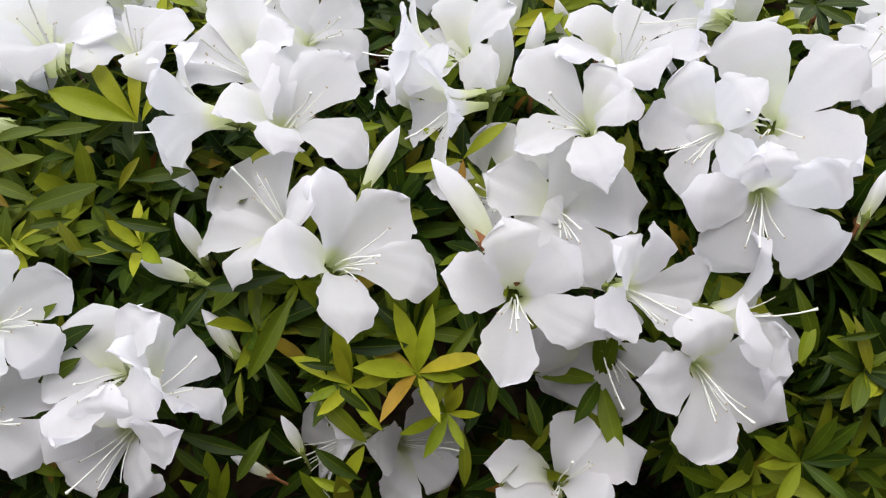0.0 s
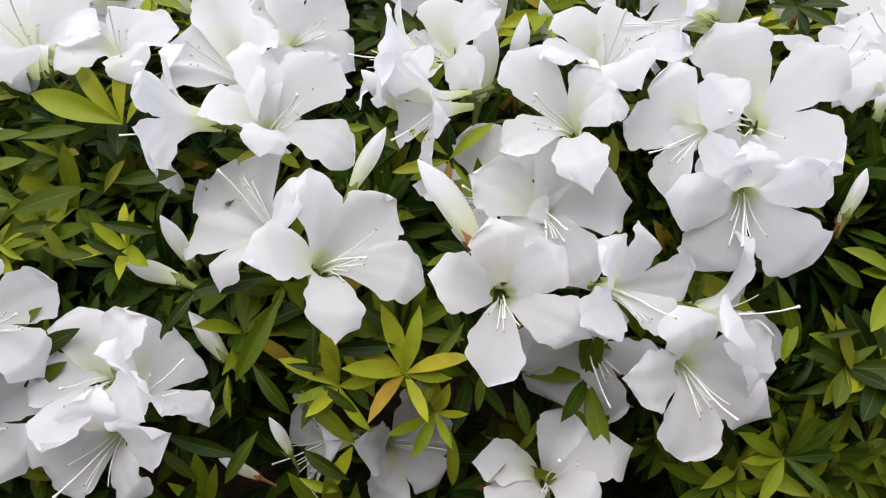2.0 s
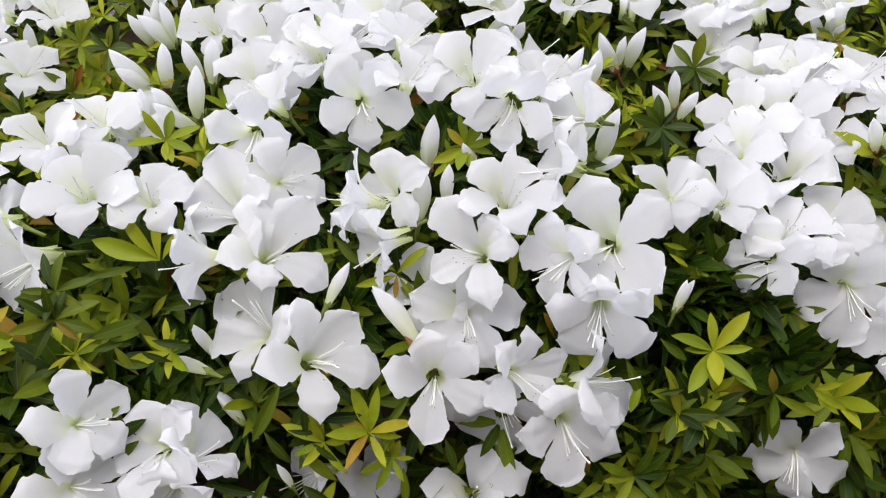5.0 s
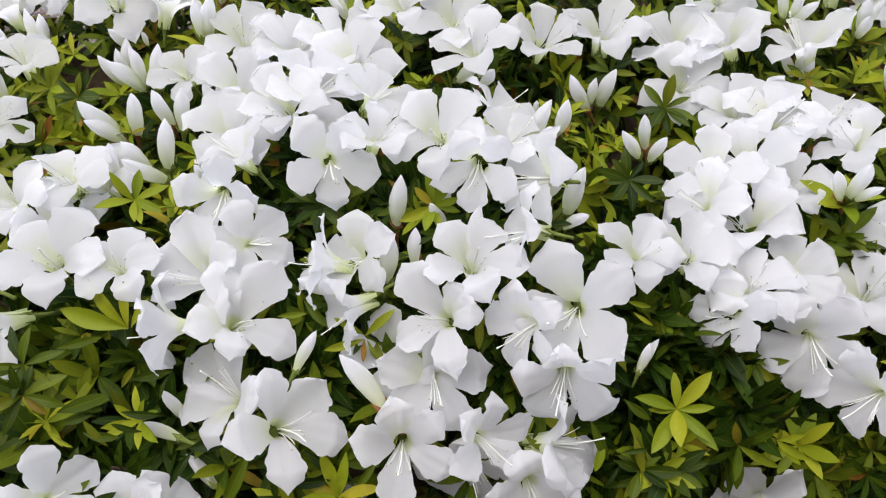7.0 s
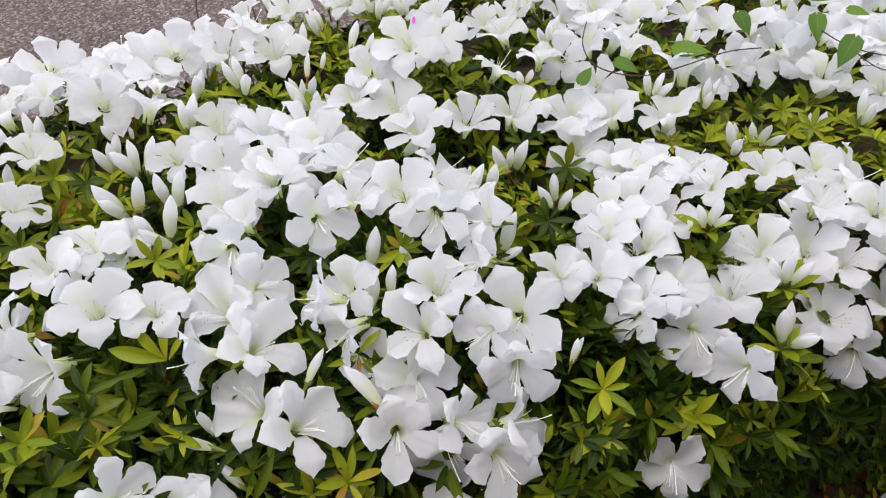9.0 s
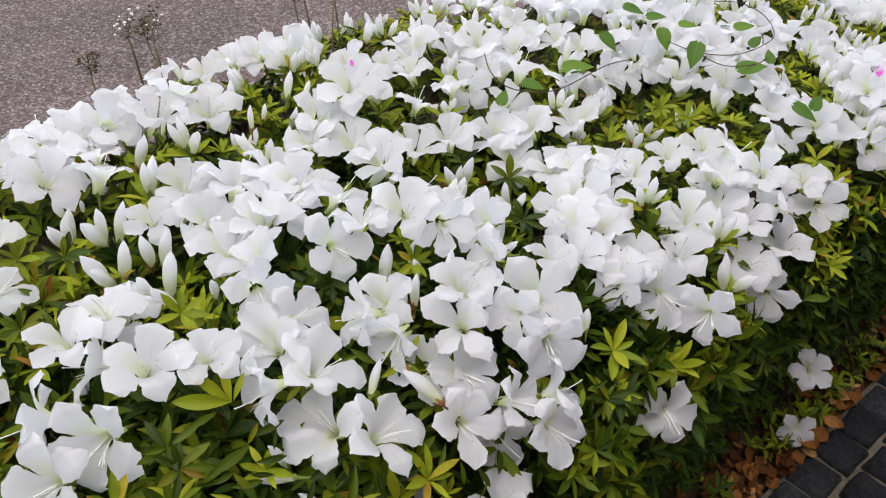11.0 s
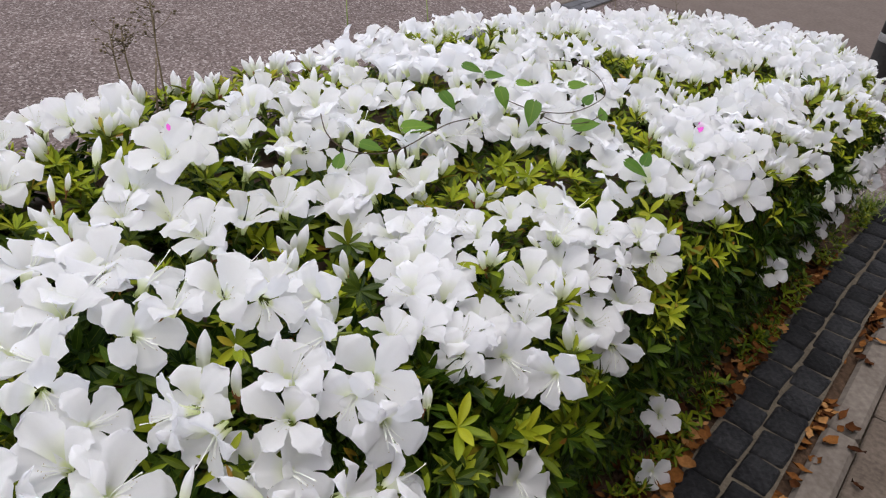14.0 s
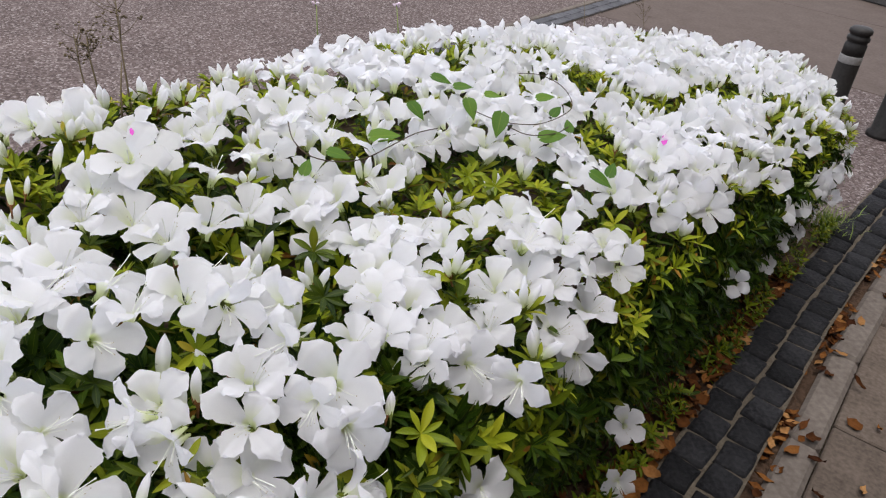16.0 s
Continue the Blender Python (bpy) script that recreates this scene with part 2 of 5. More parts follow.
def tube(path, radii, sides=5):
    """Verts and faces of a tapering tube along a path."""
    verts, faces = [], []
    path = [Vector(p) for p in path]
    for i, p in enumerate(path):
        d = (path[min(i + 1, len(path) - 1)] - path[max(i - 1, 0)]).normalized()
        a = d.orthogonal().normalized()
        c = d.cross(a)
        for k in range(sides):
            t = 2 * math.pi * k / sides
            verts.append(p + (a * math.cos(t) + c * math.sin(t)) * radii[i])
    for i in range(len(path) - 1):
        for k in range(sides):
            faces.append((i * sides + k, i * sides + (k + 1) % sides, (i + 1) * sides + (k + 1) % sides, (i + 1) * sides + k))
    faces.append(tuple(range(sides))[::-1])
    faces.append(tuple((len(path) - 1) * sides + k for k in range(sides)))
    return verts, faces


def joined(pieces):
    """Joins (verts, faces) pairs."""
    verts, faces = [], []
    for v, f in pieces:
        n = len(verts)
        verts += list(v)
        faces += [tuple(i + n for i in q) for q in f]
    return verts, faces


def facing(p, az, el, spin=0.0, size=1.0):
    """A pose at p whose local z looks to azimuth az and elevation el, with local y as far up as it goes."""
    a, e = radians(az), radians(el)
    z = Vector((math.cos(e) * math.cos(a), math.cos(e) * math.sin(a), math.sin(e)))
    up = Vector((0, 0, 1)) if abs(z.z) < 0.97 else Vector((-1, 0, 0.2))
    x = up.cross(z).normalized()
    y = z.cross(x)
    m = Matrix((x, y, z)).transposed().to_4x4()
    return Matrix.Translation(p) @ m @ Matrix.Rotation(radians(spin), 4, "Z") @ Matrix.Scale(size, 4)


rng = random.Random(7)
nrng = np.random.default_rng(7)

# ---- where blossoms, buds, leaf whorls, weeds and vine stand, in metres and degrees ----
BLOOMS_A = [
    (-0.513, -1.382, 0.882, 68, 56, 0, 0.066),
    (-0.608, -1.372, 0.881, 60, 85, 0, 0.066),
    (-0.407, -1.355, 0.878, -57, 80, 0, 0.07),
    (-0.14, -1.327, 0.799, 50, 42, 20, 0.066),
    (-0.167, -1.314, 0.829, 60, 46, 0, 0.066),
    (-0.428, -1.313, 0.876, 60, 86, 0, 0.077),
    (-0.326, -1.31, 0.885, 30, 78, 0, 0.08),
    (-0.153, -1.278, 0.803, -24, 63, 0, 0.066),
    (-0.745, -1.273, 0.881, 17, 69, 0, 0.085),
    (-0.309, -1.264, 0.881, 20, 80, 20, 0.066),
    (-0.262, -1.241, 0.855, -98, 12, 10, 0.074),
    (-0.772, -1.235, 0.882, 50, 66, 0, 0.093),
    (-0.549, -1.223, 0.87, -13, 71, 0, 0.066),
]
BLOOMS_B = [
    (-0.158, -1.2, 0.712, -75, 12, 0, 0.066),
    (-0.352, -1.191, 0.879, -13, 24, 20, 0.066),
    (-0.403, -1.177, 0.883, -110, 60, 0, 0.074),
    (-0.444, -1.177, 0.874, 33, 72, 0, 0.085),
    (-0.312, -1.171, 0.868, 28, 48, 30, 0.066),
    (-0.506, -1.17, 0.869, 15, 61, 0, 0.09),
    (-0.592, -1.163, 0.874, 52, 76, 0, 0.093),
    (-0.453, -1.132, 0.882, -24, 74, 0, 0.078),
    (-0.757, -1.131, 0.884, 47, 74, 0, 0.093),
    (-0.283, -1.125, 0.863, -100, 22, 0, 0.066),
    (-0.246, -1.115, 0.848, -70, 4, 30, 0.066),
    (-0.559, -1.114, 0.874, 71, 74, 20, 0.093),
    (-0.351, -1.103, 0.893, -1, 37, 0, 0.073),
]
BLOOMS_C = [
    (-0.282, -1.1, 0.865, -60, 58, 0, 0.066),
    (-0.474, -1.099, 0.881, 74, 61, 0, 0.093),
    (-0.226, -1.088, 0.81, -42, 61, 0, 0.072),
    (-0.73, -1.073, 0.883, -20, 77, 0, 0.093),
    (-0.547, -1.067, 0.877, 67, 62, 0, 0.092),
    (-0.503, -1.066, 0.878, -15, 79, 0, 0.088),
    (-0.196, -1.063, 0.814, -1, 46, 20, 0.08),
    (-0.368, -1.062, 0.902, 98, 72, 0, 0.066),
    (-0.155, -1.054, 0.744, -19, 6, 30, 0.077),
    (-0.427, -1.052, 0.899, 88, 61, 0, 0.08),
    (-0.838, -1.027, 0.888, -30, 83, 0, 0.066),
    (-0.352, -1.02, 0.903, -34, 66, 10, 0.083),
    (-0.255, -1.018, 0.865, 0, 87, 0, 0.076),
]
BLOOMS_D = [
    (-0.577, -1.007, 0.883, -69, 79, 0, 0.073),
    (-0.201, -0.998, 0.842, -63, 24, 0, 0.066),
    (-0.311, -0.998, 0.893, -16, 22, 0, 0.066),
    (-0.267, -0.983, 0.87, -100, 18, 0, 0.066),
    (-0.144, -0.982, 0.774, 62, 22, 20, 0.078),
    (-0.604, -0.97, 0.891, 2, 60, 0, 0.075),
    (-0.542, -0.963, 0.881, -4, 78, 0, 0.093),
    (-0.345, -0.962, 0.892, 63, 73, 0, 0.066),
    (-0.206, -0.959, 0.845, -34, 51, 0, 0.091),
    (-0.305, -0.958, 0.882, -90, 30, 0, 0.077),
    (-0.491, -0.958, 0.877, -86, 78, 0, 0.088),
    (-0.864, -0.919, 0.884, 30, 76, 0, 0.066),
    (-0.249, -0.892, 0.84, 30, 84, 0, 0.066),
]
BLOOMS_E = [
    (-0.519, -0.877, 0.849, 33, 68, 0, 0.077),
    (-0.651, -0.872, 0.89, -39, 72, 0, 0.09),
    (-0.251, -0.85, 0.82, -60, 80, 0, 0.071),
    (-0.205, -0.833, 0.793, -60, 48, 0, 0.066),
    (-0.105, -0.818, 0.646, -25, 28, 5, 0.082),
    (-0.302, -0.814, 0.818, -86, 64, 0, 0.076),
    (-0.542, -0.807, 0.833, 81, 85, 0, 0.093),
    (-0.231, -0.803, 0.795, 154, 82, 10, 0.085),
    (-0.332, -0.788, 0.816, -65, 71, 0, 0.081),
    (-0.288, -0.774, 0.797, -113, 74, 0, 0.087),
    (-0.181, -0.765, 0.757, -30, 35, 5, 0.09),
    (-0.232, -0.759, 0.783, -37, 74, 0, 0.082),
    (-0.34, -0.752, 0.806, -79, 55, 20, 0.091),
]
BLOOMS_F = [
    (-0.472, -0.747, 0.803, -19, 66, 0, 0.093),
    (-0.522, -0.739, 0.816, -86, 68, 0, 0.093),
    (-0.135, -0.744, 0.742, -75, 18, 5, 0.08),
    (-0.317, -0.719, 0.797, -147, 88, 0, 0.076),
    (-0.417, -0.717, 0.803, -143, 86, 0, 0.093),
    (-0.218, -0.702, 0.768, -141, 80, 0, 0.093),
    (-0.387, -0.697, 0.81, -14, 86, 0, 0.093),
    (-0.508, -0.691, 0.821, -117, 67, 0, 0.093),
    (-0.566, -0.666, 0.827, -6, 66, 0, 0.077),
    (-0.376, -0.654, 0.814, 79, 81, 0, 0.082),
    (-0.337, -0.651, 0.811, -100, 68, 0, 0.071),
    (-0.256, -0.638, 0.775, -101, 68, 0, 0.093),
    (-0.474, -0.622, 0.82, -136, 71, 0, 0.09),
]
BLOOMS_G = [
    (-0.839, -0.608, 0.837, 12, 72, 0, 0.084),
    (-0.177, -0.58, 0.716, -26, 75, 10, 0.093),
    (-0.242, -0.579, 0.764, -79, 68, 0, 0.093),
    (-0.346, -0.564, 0.8, -113, 73, 0, 0.067),
    (-0.15, -0.544, 0.648, -51, 18, 20, 0.082),
    (-0.22, -0.538, 0.748, -87, 76, 0, 0.081),
    (-0.293, -0.521, 0.77, -58, 71, 0, 0.076),
    (-0.178, -0.484, 0.697, 6, 83, 0, 0.084),
    (-0.249, -0.454, 0.754, -111, 73, 0, 0.093),
    (-0.188, -0.384, 0.715, -58, 34, 0, 0.087),
    (-0.225, -0.384, 0.746, -92, 67, 0, 0.079),
    (-0.503, -0.33, 0.797, -45, 71, 0, 0.082),
    (-0.445, -0.272, 0.789, -45, 68, 0, 0.093),
]
BLOOMS_H = [
    (-0.283, -0.271, 0.777, -92, 58, 0, 0.088),
    (-0.138, -0.27, 0.32, -62, 52, 0, 0.082),
    (-0.139, -0.169, 0.054, -48, 33, 0, 0.082),
    (-0.263, -0.133, 0.76, -57, 68, 0, 0.084),
    (-0.213, -0.13, 0.733, -48, 56, 0, 0.084),
    (-0.177, -0.027, 0.686, -49, 36, 0, 0.089),
    (-0.233, 0.016, 0.733, -51, 68, 0, 0.091),
    (-0.139, 0.203, 0.421, -60, 41, 0, 0.073),
    (-0.163, 0.397, 0.605, -61, 27, 0, 0.066),
    (-0.188, 0.434, 0.642, -102, 54, 0, 0.069),
    (-0.224, 0.62, 0.649, -80, 44, 0, 0.075),
    (-0.181, 0.675, 0.601, -56, 31, 0, 0.069),
    (-0.138, 1.12, 0.304, -65, 27, 0, 0.066),
]
BLOOMS_I = [
    (-0.332, 1.243, 0.594, -66, 74, 0, 0.093),
    (-0.302, -1.372, 0.847, -50, 32, 0, 0.09),
    (-0.362, -1.405, 0.846, -115, 12, 0, 0.08),
    (-0.291, -1.415, 0.843, -60, 45, 0, 0.078),
    (-0.441, -1.299, 0.849, -20, 78, 0, 0.074),
    (-0.397, -1.343, 0.848, -120, 20, 0, 0.078),
]
BLOOMS = BLOOMS_A + BLOOMS_B + BLOOMS_C + BLOOMS_D + BLOOMS_E + BLOOMS_F + BLOOMS_G + BLOOMS_H + BLOOMS_I
FRONT_A = [
    (-0.183, -1.168, 0.821, 42, 56, 22, 0.079, (-2, -12, 1, 1, 12), (0.98, 0.99, 1.01, 0.97, 1.12)),
    (-0.157, -1.093, 0.8, 1, 46, -30, 0.075, (2, 2, -7, 4, -1), (0.91, 0.9, 0.95, 1.04, 1.09)),
    (-0.255, -1.187, 0.856, 55, 64, 6, 0.078, (2, -8, -7, 12, -1), (0.88, 1.11, 0.75, 1.3, 1.18)),
    (-0.291, -1.207, 0.867, 328, 68, -24, 0.075, (17, 23, -5, 0, -24), (1.25, 0.75, 1.25, 1.0, 1.01)),
    (-0.216, -1.208, 0.822, 277, 54, -146, 0.077, (-24, -19, 0, 8, 24), (0.89, 1.19, 1.0, 1.3, 1.16)),
]
FRONT_B = [
    (-0.22, -1.049, 0.851, 319, 62, -41, 0.072, (-10, 13, -3, 0, -1), (0.75, 0.75, 1.26, 1.14, 1.0)),
    (-0.165, -0.978, 0.821, 340, 18, -22, 0.074, (-2, 4, -2, 1, -6), (0.75, 0.98, 0.95, 1.17, 1.1)),
    (-0.148, -1.036, 0.798, 32, 31, -8, 0.068, (-8, -2, -10, 2, 19), (0.86, 0.94, 0.98, 1.06, 0.78)),
    (-0.119, -1.012, 0.766, 6, 33, -27, 0.076, (-6, -10, -1, 5, 9), (0.84, 0.99, 0.94, 1.09, 1.04)),
    (-0.123, -1.083, 0.71, 325, 86, 19, 0.075, (19, -15, -3, 2, 13), (0.93, 0.81, 1.08, 1.1, 0.89)),
]
FRONT_C = [
    (-0.155, -1.151, 0.695, 39, 31, 74, 0.072, (-1, 5, 6, -13, 0), (0.8, 0.87, 0.92, 1.0, 0.99)),
    (-0.15, -1.25, 0.795, 101, 38, -100, 0.069, (0, 7, -5, -10, -5), (1.09, 1.12, 0.81, 0.82, 0.76)),
    (-0.127, -1.278, 0.779, 343, 25, -38, 0.068, (2, 3, 4, 11, -10), (0.83, 0.95, 1.03, 0.8, 0.94)),
]
FRONT = FRONT_A + FRONT_B + FRONT_C  # blossoms with the turn and the length of each petal
BUDS_A = [
    (-0.514, -1.291, 0.833, -71, 72, 0.056),
    (-0.509, -1.288, 0.832, -46, 62, 0.048),
    (-0.513, -1.276, 0.833, 82, 73, 0.049),
    (-0.517, -1.244, 0.832, -16, 81, 0.047),
    (-0.506, -1.233, 0.833, 81, 74, 0.05),
    (-0.459, -1.246, 0.83, 99, 77, 0.053),
    (-0.464, -1.264, 0.83, -39, 74, 0.045),
    (-0.443, -1.248, 0.831, -56, 58, 0.051),
    (-0.454, -1.292, 0.83, 81, 78, 0.047),
    (-0.472, -1.312, 0.83, -21, 67, 0.038),
    (-0.581, -1.272, 0.835, -51, 64, 0.052),
    (-0.586, -1.271, 0.835, 36, 82, 0.05),
    (-0.576, -1.258, 0.836, 81, 71, 0.053),
    (-0.426, -1.211, 0.83, -13, 74, 0.035),
    (-0.52, -1.196, 0.834, -24, 74, 0.043),
    (-0.525, -1.191, 0.833, -3, 76, 0.036),
]
BUDS_B = [
    (-0.522, -1.185, 0.834, 44, 68, 0.033),
    (-0.567, -1.185, 0.835, 33, 74, 0.031),
    (-0.663, -1.293, 0.837, -29, 66, 0.034),
    (-0.66, -1.271, 0.837, 8, 76, 0.02),
    (-0.311, -0.927, 0.823, 86, 76, 0.05),
    (-0.297, -0.934, 0.824, 31, 54, 0.037),
    (-0.331, -0.937, 0.826, 39, 67, 0.039),
    (-0.415, -0.808, 0.773, -93, 81, 0.045),
    (-0.402, -0.821, 0.777, -92, 62, 0.042),
    (-0.398, -0.811, 0.773, 21, 72, 0.04),
    (-0.359, -0.79, 0.767, -122, 68, 0.05),
    (-0.481, -0.831, 0.782, 51, 77, 0.05),
    (-0.474, -0.846, 0.785, -99, 66, 0.049),
    (-0.483, -0.84, 0.785, -6, 77, 0.04),
    (-0.4, -0.931, 0.828, 64, 69, 0.05),
    (-0.407, -0.903, 0.822, 41, 75, 0.044),
]
BUDS_C = [
    (-0.441, -0.913, 0.824, 10, 75, 0.018),
    (-0.496, -0.973, 0.835, 49, 48, 0.044),
    (-0.478, -0.954, 0.837, 29, 56, 0.037),
    (-0.332, -1.062, 0.83, 117, 80, 0.05),
    (-0.281, -1.08, 0.827, 125, 76, 0.05),
    (-0.343, -1.02, 0.829, -5, 80, 0.038),
    (-0.322, -1.026, 0.83, -51, 70, 0.036),
    (-0.288, -1.056, 0.829, 89, 85, 0.041),
    (-0.294, -1.014, 0.828, 86, 74, 0.046),
    (-0.284, -1.121, 0.826, -60, 55, 0.04),
    (-0.388, -1.179, 0.829, 43, 23, 0.037),
    (-0.226, -1.244, 0.788, -141, 62, 0.031),
    (-0.207, -1.245, 0.795, -125, 3, 0.036),
    (-0.182, -1.231, 0.7615, -144, 28, 0.032),
    (-0.221, -1.156, 0.824, 121, 45, 0.035),
    (-0.186, -1.101, 0.806, -146, 41, 0.05),
]
BUDS_D = [
    (-0.171, -0.921, 0.798, 133, 53, 0.025),
    (-0.292, -0.555, 0.76, -146, 45, 0.027),
    (-0.187, -0.908, 0.777, 120, 55, 0.026),
    (-0.14, -1.225, 0.719, -111, 38, 0.022),
    (-0.142, -1.207, 0.731, -149, 59, 0.022),
    (-0.14, -1.052, 0.662, 115, 47, 0.022),
    (-0.142, -1.009, 0.657, -116, 50, 0.022),
    (-0.141, -0.908, 0.625, -125, 48, 0.022),
    (-0.144, -0.861, 0.61, -106, 35, 0.022),
    (-0.675, -0.981, 0.886, 124, 62, 0.039),
    (-0.656, -0.966, 0.889, 102, 62, 0.027),
    (-0.402, 0.07, 0.743, 158, 61, 0.032),
    (-0.433, 0.181, 0.73, 115, 63, 0.03),
    (-0.408, 0.463, 0.69, 174, 53, 0.048),
    (-0.394, 0.501, 0.684, 119, 62, 0.038),
    (-0.274, 0.107, 0.725, 167, 59, 0.032),
]
BUDS_E = [
    (-0.289, 0.679, 0.653, 91, 57, 0.034),
    (-0.257, 0.225, 0.706, 115, 64, 0.026),
    (-0.376, 0.704, 0.655, 174, 52, 0.052),
    (-0.345, 0.661, 0.66, 120, 63, 0.042),
    (-0.345, 0.481, 0.683, -180, 51, 0.042),
    (-1.004, -0.095, 0.781, -175, 51, 0.032),
    (-0.656, -1.046, 0.871, 145, 64, 0.032),
    (-0.665, -1.025, 0.874, 102, 66, 0.023),
]
BUDS = BUDS_A + BUDS_B + BUDS_C + BUDS_D + BUDS_E
WHORLS_A = [
    (-0.147, -0.898, 0.779, -30, 64, 0.04, 7),
    (-0.205, -0.858, 0.803, -30, 60, 0.035, 5),
    (-0.233, -1.104, 0.837, -2, 60, 0.03, 6),
    (-0.278, -1.266, 0.873, 16, 56, 0.034, 5),
    (-0.223, -1.324, 0.867, 24, 58, 0.03, 7),
    (-0.486, -1.348, 0.877, 16, 51, 0.03, 6),
    (-0.375, -1.257, 0.878, 12, 54, 0.03, 6),
    (-0.319, -0.872, 0.842, -23, 56, 0.03, 7),
    (-0.178, -0.817, 0.765, -35, 62, 0.032, 6),
    (-0.122, -0.918, 0.739, -29, 67, 0.03, 6),
    (-0.172, -1.315, 0.831, 26, 61, 0.03, 6),
    (-0.273, -0.959, 0.866, -18, 57, 0.03, 6),
    (-0.303, -1.035, 0.882, -9, 56, 0.03, 6),
    (-0.329, -1.116, 0.879, -0, 55, 0.03, 6),
]
WHORLS_B = [
    (-0.123, -0.931, 0.748, -28, 67, 0.03, 6),
    (-0.26, -1.2, 0.849, -13, 62, 0.031, 6),
    (-0.231, -0.338, 0.759, -54, 56, 0.047, 6),
    (-0.442, -0.456, 0.801, -43, 54, 0.044, 7),
    (-0.447, -0.503, 0.804, -42, 54, 0.039, 6),
    (-0.396, -0.444, 0.797, -45, 54, 0.044, 6),
    (-0.441, -0.781, 0.801, -33, 56, 0.035, 6),
    (-0.438, -0.635, 0.814, -38, 55, 0.037, 6),
    (-0.495, -0.818, 0.815, -29, 55, 0.031, 6),
    (-0.539, -1.017, 0.876, -19, 54, 0.03, 6),
    (-0.57, -1.357, 0.879, 0, 54, 0.036, 7),
    (-0.535, -1.319, 0.876, -2, 55, 0.033, 6),
    (-0.122, -0.91, 0.739, -40, 65, 0.042, 7),
    (-0.132, -0.787, 0.693, -45, 64, 0.041, 6),
]
WHORLS_C = [
    (-0.244, -1.327, 0.872, -2, 62, 0.032, 7),
    (-0.142, -0.432, 0.565, -55, 61, 0.052, 6),
    (-0.143, -0.478, 0.48, -53, 63, 0.044, 6),
    (-0.128, -0.638, 0.563, -50, 64, 0.039, 6),
    (-0.143, -0.377, 0.628, -56, 60, 0.051, 6),
    (-0.454, -1.382, 0.874, 2, 57, 0.033, 6),
    (-0.444, -1.354, 0.873, 0, 57, 0.03, 6),
]
WHORLS = WHORLS_A + WHORLS_B + WHORLS_C
BARE_A = [  # patches with leaves and few blossoms: x, y, radius
    (-0.31, -0.86, 0.041), (-0.23, -1.33, 0.038), (-0.25, -1.25, 0.02), (-0.24, -1.11, 0.019), (-0.51, -1.35, 0.022), (-0.15, -0.9, 0.035), (-0.45, -1.26, 0.042), (-0.35, -1.14, 0.016), (-0.41, -0.82, 0.044), (-0.48, -0.8, 0.039), (-0.43, -0.44, 0.063), (-0.39, -0.4, 0.036), (-0.54, -1.33, 0.046), (-0.65, -0.99, 0.03), (-0.65, -1.04, 0.026), (-0.7, -1.16, 0.029), (-0.15, -0.9, 0.048), (-0.43, -0.61, 0.029), (-0.22, -0.32, 0.039), (-0.75, -0.95, 0.024), (-1.2, -0.26, 0.041), (-0.9, -0.59, 0.026), (-0.61, -1.28, 0.037), (-0.15, -0.37, 0.085), (-0.82, -0.83, 0.023), (-0.47, 0.85, 0.066), (-0.42, 0.56, 0.044), (-0.75, 0.36, 0.032), (-0.75, -0.38, 0.037), (-1.21, -0.16, 0.035), (-0.85, -0.54, 0.03), (-0.73, -0.91, 0.037), (-0.44, 0.22, 0.032)
]
BARE_B = [
    (-0.43, -0.83, 0.086), (-0.29, -0.92, 0.043), (-0.44, -0.42, 0.098), (-0.46, -0.58, 0.042), (-0.71, -0.96, 0.067), (-0.67, -1.04, 0.041), (-0.91, -0.49, 0.042), (-0.48, 0.32, 0.063), (-0.47, 0.7, 0.113), (-0.56, -1.01, 0.039), (-0.71, -0.8, 0.024), (-0.23, -0.3, 0.042), (-0.71, 0.13, 0.03), (-0.9, 0.04, 0.028), (-0.43, -1.17, 0.02), (-0.33, -1.05, 0.019), (-0.23, -0.93, 0.019), (-0.43, -0.09, 0.031), (-0.3, -0.4, 0.025), (-0.22, -0.62, 0.017), (-0.75, -0.67, 0.023), (-0.72, -0.32, 0.024), (-0.61, -1.34, 0.062), (-0.5, -1.23, 0.031), (-0.53, -1.38, 0.031), (-0.4, -1.27, 0.026), (-0.39, -0.81, 0.033), (-0.32, -0.88, 0.024), (-0.48, -0.89, 0.028)
]
BARE = BARE_A + BARE_B
LEAVES_A = [
    (-0.271, -1.264, 0.85, -0.293, -1.284, 0.881, 1),
    (-0.271, -1.264, 0.85, -0.284, -1.306, 0.869, 1),
    (-0.271, -1.264, 0.85, -0.288, -1.259, 0.878, 1),
    (-0.271, -1.262, 0.85, -0.278, -1.246, 0.868, 1),
    (-0.22, -1.311, 0.842, -0.217, -1.275, 0.852, 0),
    (-0.23, -1.308, 0.848, -0.232, -1.297, 0.86, 0),
    (-0.216, -1.29, 0.836, -0.212, -1.308, 0.839, 0),
    (-0.263, -1.311, 0.855, -0.258, -1.281, 0.861, 0),
    (-0.231, -1.271, 0.838, -0.234, -1.258, 0.852, 0),
    (-0.216, -1.273, 0.832, -0.205, -1.249, 0.831, 0),
    (-0.208, -1.298, 0.83, -0.197, -1.276, 0.83, 0),
    (-0.198, -1.284, 0.822, -0.208, -1.293, 0.841, 0),
    (-0.197, -1.199, 0.799, -0.194, -1.237, 0.801, 0),
    (-0.188, -1.197, 0.795, -0.16, -1.224, 0.771, 0),
]
